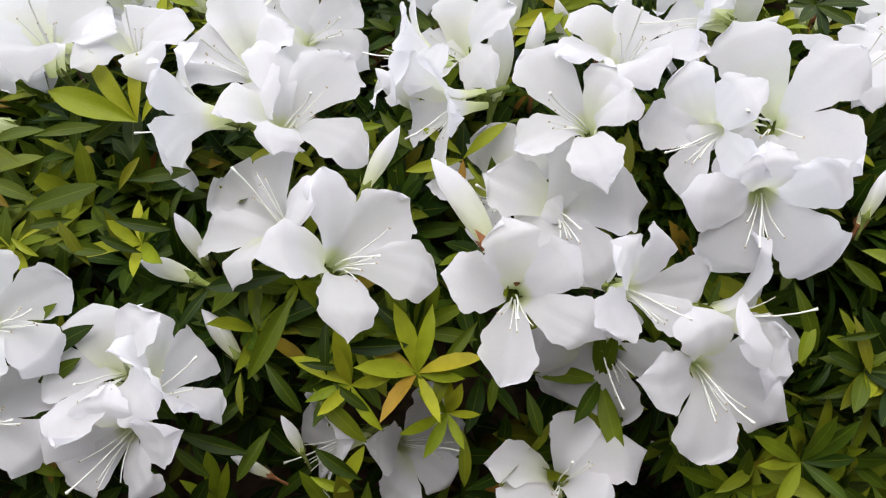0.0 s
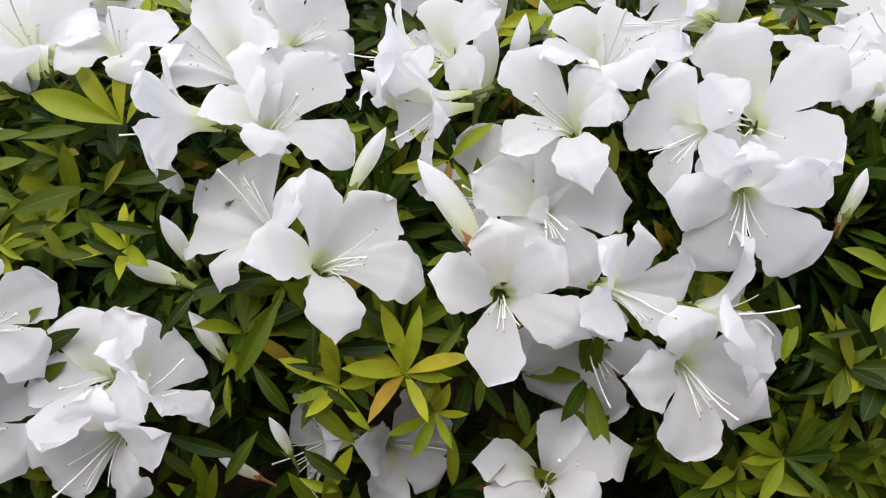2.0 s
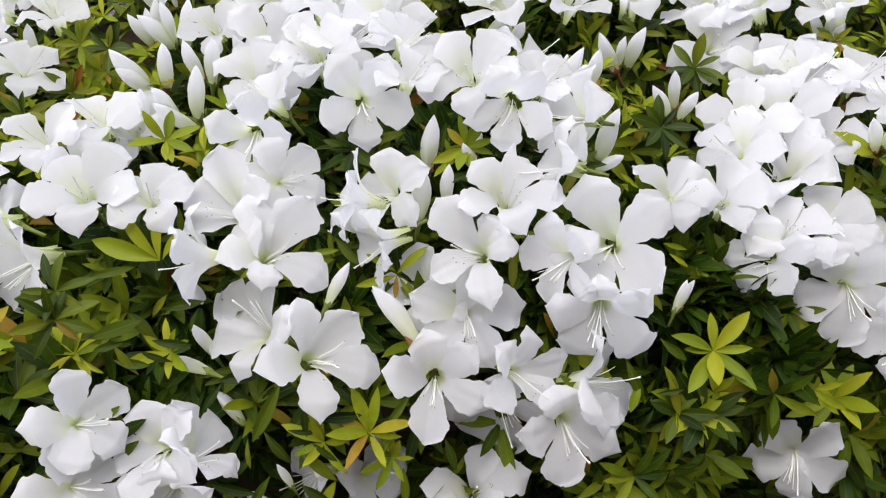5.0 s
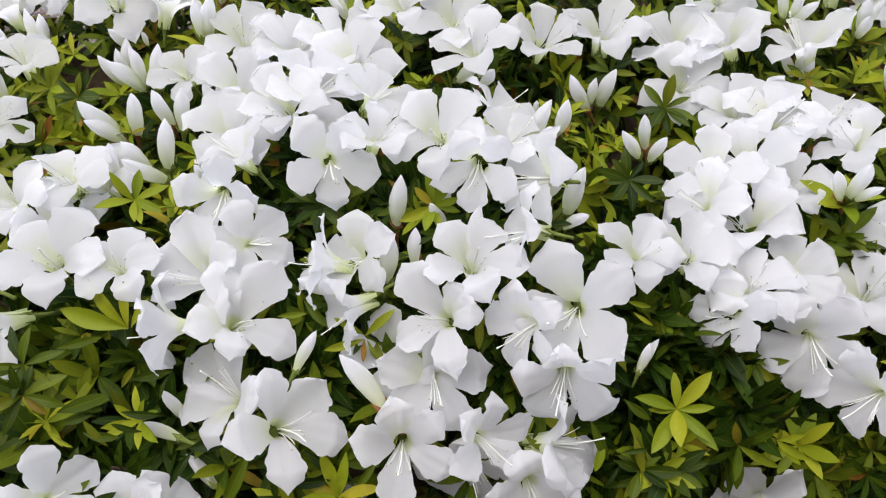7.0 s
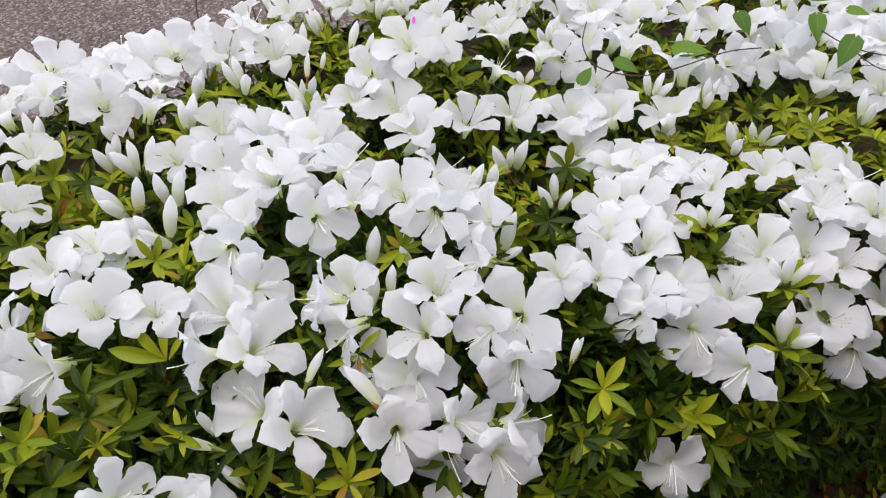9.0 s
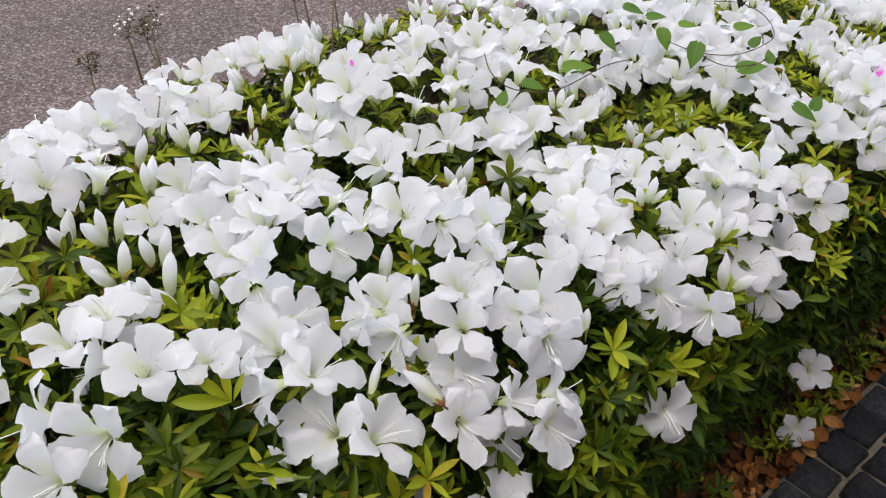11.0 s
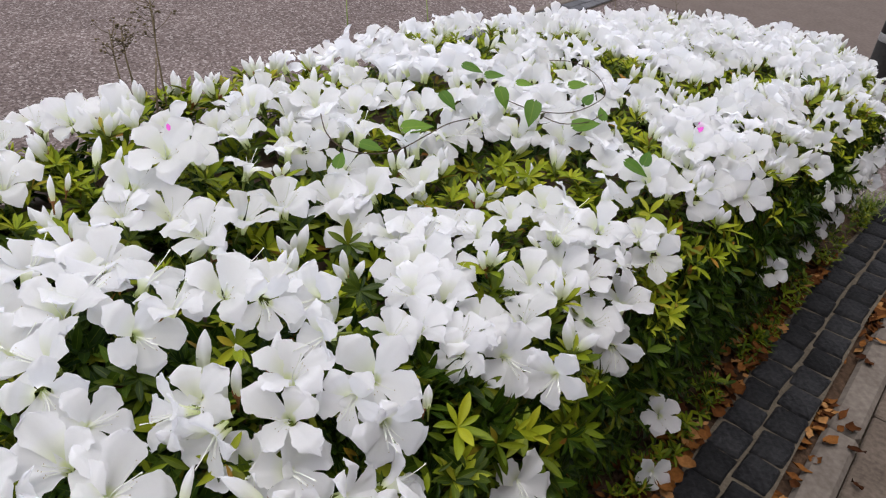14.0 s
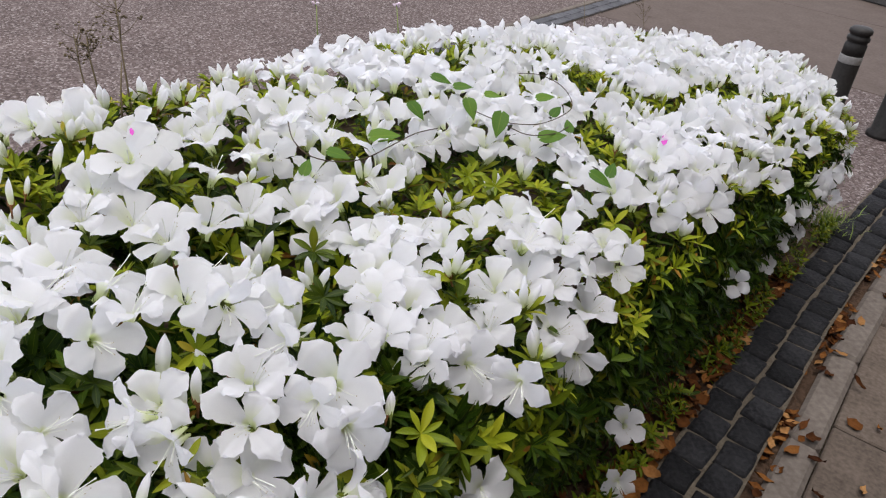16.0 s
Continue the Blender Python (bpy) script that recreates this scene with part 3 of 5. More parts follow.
LEAVES_B = [
    (-0.191, -1.235, 0.803, -0.177, -1.251, 0.795, 0),
    (-0.176, -1.183, 0.787, -0.155, -1.189, 0.771, 0),
    (-0.165, -1.18, 0.776, -0.157, -1.149, 0.779, 0),
    (-0.18, -1.162, 0.788, -0.154, -1.135, 0.771, 0),
    (-0.166, -1.113, 0.777, -0.151, -1.133, 0.767, 0),
    (-0.151, -1.107, 0.759, -0.134, -1.115, 0.749, 0),
    (-0.164, -1.215, 0.776, -0.142, -1.202, 0.761, 0),
    (-0.16, -1.226, 0.776, -0.144, -1.228, 0.766, 0),
    (-0.154, -1.195, 0.763, -0.13, -1.175, 0.747, 0),
    (-0.153, -1.185, 0.766, -0.138, -1.171, 0.76, 0),
    (-0.143, -1.258, 0.763, -0.128, -1.228, 0.758, 0),
    (-0.139, -1.261, 0.761, -0.123, -1.245, 0.753, 0),
    (-0.139, -1.325, 0.773, -0.125, -1.305, 0.768, 0),
    (-0.166, -1.313, 0.8, -0.167, -1.282, 0.814, 0),
]
LEAVES_C = [
    (-0.157, -1.312, 0.791, -0.158, -1.29, 0.804, 0),
    (-0.155, -0.961, 0.78, -0.126, -0.955, 0.758, 0),
    (-0.162, -0.933, 0.783, -0.145, -0.919, 0.774, 0),
    (-0.145, -0.93, 0.759, -0.122, -0.929, 0.743, 0),
    (-0.153, -1.004, 0.774, -0.156, -0.998, 0.787, 0),
    (-0.125, -0.952, 0.725, -0.122, -0.927, 0.733, 0),
    (-0.125, -0.962, 0.703, -0.1, -0.964, 0.685, 0),
    (-0.124, -0.972, 0.658, -0.124, -0.95, 0.669, 0),
    (-0.126, -0.998, 0.736, -0.105, -1.002, 0.721, 0),
    (-0.124, -0.954, 0.707, -0.114, -0.934, 0.707, 0),
    (-0.135, -1.128, 0.736, -0.113, -1.131, 0.72, 0),
    (-0.142, -1.095, 0.75, -0.123, -1.092, 0.737, 0),
    (-0.125, -1.195, 0.714, -0.135, -1.177, 0.735, 1),
    (-0.128, -1.203, 0.731, -0.117, -1.187, 0.73, 1),
]
LEAVES_D = [
    (-0.237, -1.105, 0.821, -0.233, -1.134, 0.823, 1),
    (-0.241, -1.104, 0.819, -0.245, -1.081, 0.836, 1),
    (-0.242, -1.105, 0.821, -0.249, -1.122, 0.836, 1),
    (-0.236, -1.103, 0.82, -0.224, -1.099, 0.816, 1),
    (-0.237, -1.105, 0.821, -0.223, -1.109, 0.814, 1),
    (-0.269, -1.164, 0.829, -0.262, -1.143, 0.833, 1),
    (-0.276, -1.143, 0.833, -0.255, -1.129, 0.82, 0),
    (-0.241, -1.02, 0.832, -0.236, -1.003, 0.837, 1),
    (-0.238, -1.01, 0.834, -0.221, -1.002, 0.825, 0),
    (-0.233, -1.02, 0.828, -0.212, -1.026, 0.813, 0),
    (-0.29, -1.038, 0.855, -0.285, -1.056, 0.856, 0),
    (-0.22, -0.89, 0.802, -0.222, -0.907, 0.811, 1),
    (-0.215, -0.907, 0.808, -0.202, -0.897, 0.804, 1),
    (-0.144, -0.992, 0.763, -0.152, -1.008, 0.778, 0),
]
LEAVES_E = [
    (-0.125, -1.029, 0.732, -0.103, -1.026, 0.717, 0),
    (-0.131, -1.037, 0.743, -0.116, -1.018, 0.738, 0),
    (-0.152, -1.224, 0.768, -0.141, -1.243, 0.763, 0),
    (-0.142, -1.217, 0.754, -0.126, -1.235, 0.742, 0),
    (-0.161, -1.199, 0.775, -0.152, -1.181, 0.776, 0),
    (-0.158, -1.157, 0.768, -0.143, -1.141, 0.761, 0),
    (-0.144, -0.953, 0.765, -0.127, -0.965, 0.754, 1),
    (-0.136, -0.943, 0.755, -0.131, -0.925, 0.76, 0),
    (-0.131, -0.945, 0.744, -0.119, -0.959, 0.738, 0),
    (-0.208, -1.315, 0.837, -0.196, -1.303, 0.834, 1),
    (-0.172, -1.316, 0.809, -0.175, -1.296, 0.823, 0),
    (-0.235, -1.266, 0.84, -0.229, -1.237, 0.845, 0),
    (-0.205, -1.263, 0.819, -0.208, -1.28, 0.83, 0),
    (-0.237, -1.242, 0.831, -0.224, -1.253, 0.825, 0),
]
LEAVES_F = [
    (-0.158, -1.127, 0.768, -0.138, -1.14, 0.754, 0),
    (-0.127, -1.18, 0.722, -0.135, -1.199, 0.739, 0),
]
LEAVES = LEAVES_A + LEAVES_B + LEAVES_C + LEAVES_D + LEAVES_E + LEAVES_F
WEEDS = [
    ((-0.911, -0.754, 0.826), (-1.008, -0.703, 0.975)),
    ((-1.043, -0.741, 0.827), (-1.09, -0.722, 0.894)),
    ((-0.991, -1.044, 0.84), (-1.035, -1.028, 0.9)),
    ((-0.988, -1.08, 0.867), (-1.025, -1.069, 0.914)),
    ((-0.972, -1.153, 0.816), (-1.022, -1.141, 0.875)),
    ((-0.868, -1.074, 0.865), (-0.942, -1.072, 0.94)),
    ((-0.886, -0.784, 0.832), (-0.928, -0.75, 0.901)),
    ((-1.11, -0.179, 0.794), (-1.144, -0.152, 0.859)),
    ((-1.11, 0.097, 0.753), (-1.145, 0.123, 0.816)),
    ((-1.453, 1.786, 0.299), (-1.554, 1.877, 0.504)),
    ((-1.238, 1.968, 0.324), (-1.326, 2.041, 0.495)),
    ((-1.036, -0.762, 0.798), (-1.108, -0.735, 0.897)),
]
VINE_RUNS = [
    [(-0.659, -0.64, 0.864), (-0.6, -0.679, 0.865), (-0.552, -0.688, 0.861), (-0.52, -0.663, 0.857), (-0.509, -0.622, 0.854), (-0.52, -0.556, 0.85), (-0.535, -0.485, 0.844), (-0.531, -0.434, 0.84)],
    [(-0.549, -0.31, 0.832), (-0.495, -0.298, 0.827), (-0.458, -0.238, 0.819), (-0.463, -0.132, 0.811), (-0.491, -0.066, 0.807), (-0.555, -0.004, 0.807), (-0.615, 0.003, 0.811), (-0.642, -0.041, 0.816)],
    [(-0.491, -0.305, 0.828), (-0.438, -0.305, 0.825), (-0.417, -0.247, 0.818), (-0.422, -0.192, 0.814)],
]
VINE_LEAVES = [
    (-0.611, -0.415, 0.854, -0, -44, 0.033),
    (-0.572, -0.304, 0.846, -27, -53, 0.036),
    (-0.496, -0.304, 0.845, -61, -55, 0.041),
    (-0.7, -0.253, 0.839, 31, -14, 0.035),
    (-0.655, -0.238, 0.828, 49, 10, 0.032),
    (-0.551, -0.657, 0.86, 34, -10, 0.029),
    (-0.569, -0.551, 0.845, 52, 14, 0.041),
    (-0.429, -0.273, 0.812, 55, 18, 0.043),
    (-0.421, -0.186, 0.802, 136, 55, 0.026),
    (-0.29, -0.341, 0.823, 18, -30, 0.035),
    (-0.598, -0.214, 0.825, 43, 2, 0.028),
    (-0.545, -0.11, 0.808, 55, 18, 0.033),
    (-0.483, -0.151, 0.803, 89, 47, 0.027),
    (-0.536, -0.716, 0.848, 119, 55, 0.024),
    (-0.283, -0.287, 0.801, 103, 52, 0.027),
]


# ---- shape of the hedge ----
def front_x(y):
    return float(np.interp(y, [-3, -0.9, -0.5, 1.2, 1.78], [-0.11, -0.11, -0.15, -0.15, -0.44]))


def back_x(y):
    return float(np.interp(y, [-1.4, -1.15, -0.95, -0.75, -0.35, 0.06, 0.55, 1.23, 1.5, 1.78], [-0.860, -0.875, -0.950, -0.995, -1.04, -1.08, -1.08, -0.97, -0.70, -0.44]))


def crown_z(x, y):
    """Height of the clipped top, rounded off towards both long edges."""
    z = float(np.interp(y, [-2.2, -0.95, -0.75, 0, 1.7], [0.85, 0.86, 0.81, 0.745, 0.52])) + float(np.interp(y, [-1.1, -0.75, 0.2, 0.9], [0.015, 0.026, 0.036, 0.02])) * min(max((-x - 0.3) / 0.5, 0), 1)
    for gap, r in ((front_x(y) - x, 0.16), (x - back_x(y), 0.09)):
        e = min(max(1 - gap / r, 0), 1)
        z -= r * (1 - math.sqrt(max(0, 1 - e * e)))
    for a, b, r in BARE:  # the hedge sinks where few blossoms stand
        d = ((x - a) ** 2 + (y - b) ** 2) / (1.5 * r) ** 2
        if d < 1:
            z -= min(0.045, 0.9 * r) * (1 - d)
    return z


def on_top(x, y, sink=0.0):
    """Point and outward normal on the top."""
    d = 0.01
    n = Vector((crown_z(x - d, y) - crown_z(x + d, y), crown_z(x, y - d) - crown_z(x, y + d), 2 * d)).normalized()
    return Vector((x, y, crown_z(x, y))) - n * sink, n


def on_flank(y, z, sink=0.0):
    """Point and normal on the side towards the setts."""
    top = crown_z(front_x(y) - 0.001, y)
    x = front_x(y) + 0.010 - 0.085 * max(0.0, 1 - z / top) - sink
    return Vector((x, y, z)), Vector((0.95, 0, 0.3)).normalized()


SHRUB_EDGES = [-2.25, -1.5, -0.8, -0.1, 0.7, 1.8]
shrubs = []
for y0, y1 in zip(SHRUB_EDGES, SHRUB_EDGES[1:]):
    ym = (y0 + y1) / 2
    s = new("azalea_shrub")
    s.location = ((front_x(ym) + back_x(ym)) / 2, ym, 0)
    tagged(s, "white-flowering azalea shrub in full bloom, clipped into a hedge", "azalea shrub", "azalea shrubs of the hedge")
    shrubs.append(s)


def shrub_at(y):
    for k in range(len(shrubs)):
        if y < SHRUB_EDGES[k + 1]:
            return shrubs[k]
    return shrubs[-1]


def in_shrub(s, m):
    return Matrix.Translation(-s.location) @ m


# ---- blossoms ----
def petal_mesh(name, seed, mat, nu=18, nv=12, ruffle=0.016, broad=0.94):
    """One lobe of the funnel: rolled into the tube at its foot, flaring to a broad wavy blade. Unit: the corolla is 1 across."""
    r = random.Random(seed)
    us = [1 - (1 - i / nu) ** 1.45 for i in range(nu + 1)]
    lean, curl = r.uniform(-0.06, 0.06), r.uniform(-0.15, 0.02)
    ph, amp, wide = r.uniform(0, 6.3), r.uniform(0.008, 0.020), r.uniform(0.86, 1.10)
    notch, cup, blunt = r.uniform(-0.03, 0.03), r.uniform(-0.05, 0.05), r.random()
    f1, f2 = r.uniform(7, 13), r.uniform(5, 11)
    verts, uvs = [], []
    for u in us:
        rad = float(np.interp(u, [0, 0.15, 0.3, 0.45, 0.6, 0.8, 1], [0.032, 0.052, 0.092, 0.165, 0.270, 0.405, 0.53]))
        z = float(np.interp(u, [0, 0.15, 0.3, 0.45, 0.6, 0.8, 1], [-0.40, -0.29, -0.17, -0.075, -0.012, 0.030, 0.030 + curl]))
        hw = broad * wide * float(np.interp(u, [0, 0.15, 0.3, 0.45, 0.6, 0.72, 0.84, 0.93, 0.98, 1], [0.036, 0.050, 0.080, 0.116, 0.156, 0.176, 0.166 + 0.012 * blunt, 0.120 + 0.030 * blunt, 0.070 + 0.036 * blunt, 0.024]))
        k = min(max((u - 0.32) / 0.38, 0), 1)
        k = k * k * (3 - 2 * k)
        for j in range(nv + 1):
            v = 2 * j / nv - 1
            t = v * hw / rad
            rim = abs(v) ** 3 * k * 0.20 * hw * math.sin(ph * 3 + 15 * u + (2.1 if v > 0 else 0))
            x = rad * math.cos(t) * (1 - k) + (rad - 0.05 * v * v * u) * k
            y = rad * math.sin(t) * (1 - k) + (v * hw + math.copysign(rim, v) + lean * u * u) * k
            zz = z + k * (0.03 * v * u + amp * math.sin(ph + 5.5 * u + 3.2 * v) * abs(v) ** 1.2 * 1.5 + cup * v * v * u + ruffle * (math.sin(2.3 * ph + f1 * u) * v + math.sin(ph + f2 * v) * u * u) * u * abs(v) - (0.010 - 0.005 * u) * math.exp(-(v / 0.25) ** 2) + 0.010 * abs(v) ** 3 * math.sin(ph + 19 * u + 2 * v))
            edge = (0.010 * math.sin(ph * 2 + 6 * v) * (1 - u) * 8 - notch * math.exp(-(v / 0.5) ** 2)) * u ** 6
            verts.append((x + edge, y, zz))
            uvs.append((u, 0.5 + 0.5 * v))
    return mesh_of(name, verts, grid_faces(nu, nv), [mat], uvs)


PETAL_ANGLES = [90 + 36, 90 - 36, 90 + 108, 90 - 108, -90]


def stamen_mesh(seed):
    r = random.Random(seed)
    pieces, mats = [], []
    for i in range(5):
        a = radians(-90 + r.uniform(-60, 60))
        ln, sp = r.uniform(0.27, 0.39), r.uniform(0.07, 0.17)
        d = Vector((math.cos(a), math.sin(a), 0))
        path = [Vector((0, 0, -0.25)) + d * 0.03 + d * sp * (t ** 1.6) * 1.2 + Vector((0, -0.07 * t + 0.05 * t ** 3, ln * t)) for t in (0, 0.3, 0.6, 0.85, 1)]
        v, f = tube(path, [0.005, 0.0045, 0.0042, 0.0038, 0.0034], 4)
        pieces.append((v, f))
        mats += [0] * len(f)
        tip = path[-1]
        v, f = tube([tip - Vector((0, 0.008, 0)), tip, tip + Vector((0, 0.008, 0.004))], [0.002, 0.006, 0.002], 5)
        pieces.append((v, f))
        mats += [1] * len(f)
    v, f = joined(pieces)
    return mesh_of("stamen", v, f, [M_FILAMENT, M_ANTHER], face_mats=mats)


def pistil_mesh(seed):
    r = random.Random(seed)
    side = r.uniform(-0.12, 0.12)
    path = [Vector((side * t * t, -0.10 * t - 0.12 * t * t + 0.20 * max(0, t - 0.7), -0.25 + 0.55 * t)) for t in (0, 0.2, 0.4, 0.6, 0.8, 0.92, 1)]
    v, f = tube(path, [0.007, 0.006, 0.0055, 0.0055, 0.0055, 0.006, 0.011], 5)
    return mesh_of("pistil", v, f, [M_FILAMENT])


def calyx_mesh(seed):
    r = random.Random(seed)
    bend = Vector((r.uniform(-0.06, 0.06), r.uniform(-0.1, 0.02), 0))
    v1, f1 = tube([bend + Vector((0, 0, -0.66)), bend * 0.4 + Vector((0, 0, -0.52)), (0, 0, -0.42), (0, 0, -0.385)], [0.02, 0.02, 0.03, 0.052], 7)
    pieces = [(v1, f1)]
    for k in range(5):
        a = 2 * math.pi * k / 5
        d, t = Vector((math.cos(a), math.sin(a), 0)), Vector((-math.sin(a), math.cos(a), 0))
        b = Vector((0, 0, -0.395)) + d * 0.045
        pieces.append(([b - t * 0.028, b + t * 0.028, b + d * 0.03 + Vector((0, 0, 0.085)), b + d * 0.012], [(0, 1, 2), (0, 2, 3), (3, 2, 1)]))
    v, f = joined(pieces)
    return mesh_of("flower", v, f, [M_GREEN])


KINDS = []
for k in range(7):
    KINDS.append({
        "calyx": calyx_mesh(k), "stamen": stamen_mesh(20 + k), "pistil": pistil_mesh(40 + k),
        "petals": [petal_mesh("petal", 100 * k + i, M_DORSAL if i == 0 else M_PETAL) for i in range(5)],
    })


def far_flower_mesh(k):
    """A whole corolla in one mesh, for blossoms far down the hedge."""
    verts, faces, uvs = [], [], []
    for i, a in enumerate(PETAL_ANGLES):
        me = petal_mesh("lobe", 1000 + 10 * k + i, M_PETAL, 9, 6, 0.035, 1.14)
        rot, n = Matrix.Rotation(radians(a), 3, "Z") @ Matrix.Rotation(random.Random(k * 9 + i).uniform(-0.28, 0.22) + 0.06 - 0.10 * (k % 4), 3, "Y"), len(verts)
        layer = np.empty(len(me.loops) * 2, dtype=np.float32)
        me.uv_layers[0].data.foreach_get("uv", layer)
        loops = np.empty(len(me.loops), dtype=np.int32)
        me.loops.foreach_get("vertex_index", loops)
        per = np.zeros((len(me.vertices), 2), dtype=np.float32)
        per[loops] = layer.reshape(-1, 2)
        uvs += per.tolist()
        verts += [rot @ v.co for v in me.vertices]
        faces += [tuple(q + n for q in p.vertices) for p in me.polygons]
        bpy.data.meshes.remove(me)
    return mesh_of("flower", verts, faces, [M_PETAL], uvs)


FAR_KINDS = [far_flower_mesh(k) for k in range(12)]


def bloom(p, az, el, spin, size, turns=None, lengths=None, near=True, label=""):
    """A blossom; turns and lengths: how far each petal is swung from its even place, in degrees, and how long it is."""
    s = shrub_at(p[1])
    r = random.Random(round(p[0] * 1e4) * 31 + round(p[1] * 1e4))
    m = in_shrub(s, facing(p, az, el, spin + (0 if turns else r.uniform(-8, 8)), size))
    if not near:
        return part("flower", FAR_KINDS[r.randrange(12)], s, m)
    kind = KINDS[r.randrange(len(KINDS))]
    f = part("flower", kind["calyx"], s, m, label)
    flare = 0.0 if label or turns else r.uniform(-0.22, 0.16)
    for i, a in enumerate(PETAL_ANGLES):
        swing = turns[i] if turns else r.uniform(-5, 5)
        long = lengths[i] if lengths else r.uniform(0.94, 1.06)
        limp = 0.4 if turns else 0.8
        tilt = Matrix.Rotation(radians(a + swing), 4, "Z") @ Matrix.Rotation(limp * (r.uniform(-0.20, 0.16) - flare), 4, "Y") @ Matrix.Rotation(limp * r.uniform(-0.22, 0.22), 4, "X") @ Matrix.Diagonal((long, 0.5 + 0.5 * long, 1, 1))
        part("petal", kind["petals"][i], f, tilt)
    part("stamen", kind["stamen"], f)
    part("pistil", kind["pistil"], f)
    return f


# ---- buds ----
def bud_mesh(seed):
    """A spindle of rolled petals, one long, with twisted furrows."""
    r = random.Random(seed)
    nu, nv, ph, fat = 12, 15, r.uniform(0, 6), r.uniform(0.9, 1.12)
    verts, uvs = [], []
    for i in range(nu + 1):
        u = i / nu
        rad = fat * float(np.interp(u, [0, 0.12, 0.3, 0.55, 0.75, 0.9, 1], [0.062, 0.085, 0.118, 0.132, 0.104, 0.054, 0.006]))
        for j in range(nv + 1):
            a = 2 * math.pi * j / nv
            ridge = 1 + 0.15 * math.cos(3 * a + ph + 3.2 * u) + 0.05 * math.cos(5 * a - 2 * u)
            verts.append((rad * ridge * math.cos(a) + 0.05 * math.sin(2.2 * u + ph) * u, rad * ridge * math.sin(a), u))
            uvs.append((0.16 + 0.84 * u, j / nv))
    return mesh_of("bud", verts, grid_faces(nu, nv), [M_BUD], uvs)


def bud_base_mesh(seed, mat):
    r = random.Random(seed)
    v, f = tube([(0, 0, -0.45), (0, 0.01, -0.2), (0, 0, -0.04), (0, 0, 0.05)], [0.035, 0.035, 0.06, 0.095], 7)
    pieces = [(v, f)]
    for k in range(4):
        a = 2 * math.pi * k / 4 + r.uniform(-0.3, 0.3)
        d, t = Vector((math.cos(a), math.sin(a), 0)), Vector((-math.sin(a), math.cos(a), 0))
        b = d * 0.085
        h = r.uniform(0.12, 0.26)
        pieces.append(([b - t * 0.07, b + t * 0.07, d * 0.16 + Vector((0, 0, h)), d * 0.11 + Vector((0, 0, h * 0.5))], [(0, 1, 2), (0, 2, 3), (3, 2, 1)]))
    v, f = joined(pieces)
    return mesh_of("bud_scale", v, f, [mat])


BUD_KINDS = [bud_mesh(k) for k in range(5)]
SCALE_KINDS = [bud_base_mesh(k, M_BROWN if k == 2 else M_GREEN) for k in range(4)]


def bud(p, az, el, length, turn=0.0):
    s = shrub_at(p[1])
    r = random.Random(round(p[0] * 1e4) * 17 + round(p[1] * 1e4))
    b = part("bud", BUD_KINDS[r.randrange(5)], s, in_shrub(s, facing(p, az, el, r.uniform(0, 360), length)))
    part("bud_scale", SCALE_KINDS[r.randrange(4)], b)
    return b


# ---- leaves ----
def leaf_shape(length, width, droop, fold, nu, nv):
    """Verts and uvs of a lance-shaped blade along +x, face up, folded a little along its rib."""
    verts, uvs = [], []
    for i in range(nu + 1):
        u = i / nu
        w = width * 0.5 * float(np.interp(u, [0, 0.06, 0.2, 0.4, 0.55, 0.72, 0.86, 0.95, 1], [0.05, 0.17, 0.56, 0.92, 1.0, 0.88, 0.56, 0.26, 0.02]))
        for j in range(nv + 1):
            v = 2 * j / nv - 1
            verts.append((length * u * (1 - 0.12 * droop * u), w * v, length * (0.10 * u - droop * 0.46 * u * u) + fold * abs(v) ** 1.4 * w - 0.25 * w * v * v * u))
            uvs.append((u, v))
    return verts, uvs


LEAF_KINDS = []
for k in range(8):
    r = random.Random(300 + k)
    v, uv = leaf_shape(1.0, r.uniform(0.22, 0.32), r.uniform(0.1, 0.9), r.uniform(0.25, 0.6), 11, 4)
    for tone, mat in ((0, M_LEAF_MATURE), (1, M_LEAF_YOUNG)):
        LEAF_KINDS.append((tone, mesh_of("leaf", v, grid_faces(11, 4), [mat], uv)))


def leaf_poses(p, n, length, count, r, steep=None):
    """Poses of the blades of one whorl round the axis n."""
    axis = Vector(n).normalized()
    base = axis.to_track_quat("Z", "Y").to_matrix().to_4x4()
    start, poses = r.uniform(0, 360), []
    for i in range(count):
        up = r.uniform(8, 48) if steep is None else steep + r.uniform(-10, 10)
        ln = length * r.uniform(0.7, 1.12)
        poses.append(Matrix.Translation(p) @ base @ Matrix.Rotation(radians(start + 137.5 * i + r.uniform(-18, 18)), 4, "Z") @ Matrix.Rotation(radians(-up), 4, "Y") @ Matrix.Rotation(r.uniform(-0.4, 0.4), 4, "X") @ Matrix.Scale(ln, 4))
    return poses


def whorl(p, n, length, count, r, tone, steep=None):
    """A whorl whose leaves are parts of the shrub."""
    s = shrub_at(p[1])
    for m in leaf_poses(p, n, length, count, r, steep):
        kind = [me for t, me in LEAF_KINDS if t == tone]
        part("leaf", kind[r.randrange(len(kind))], s, in_shrub(s, m))


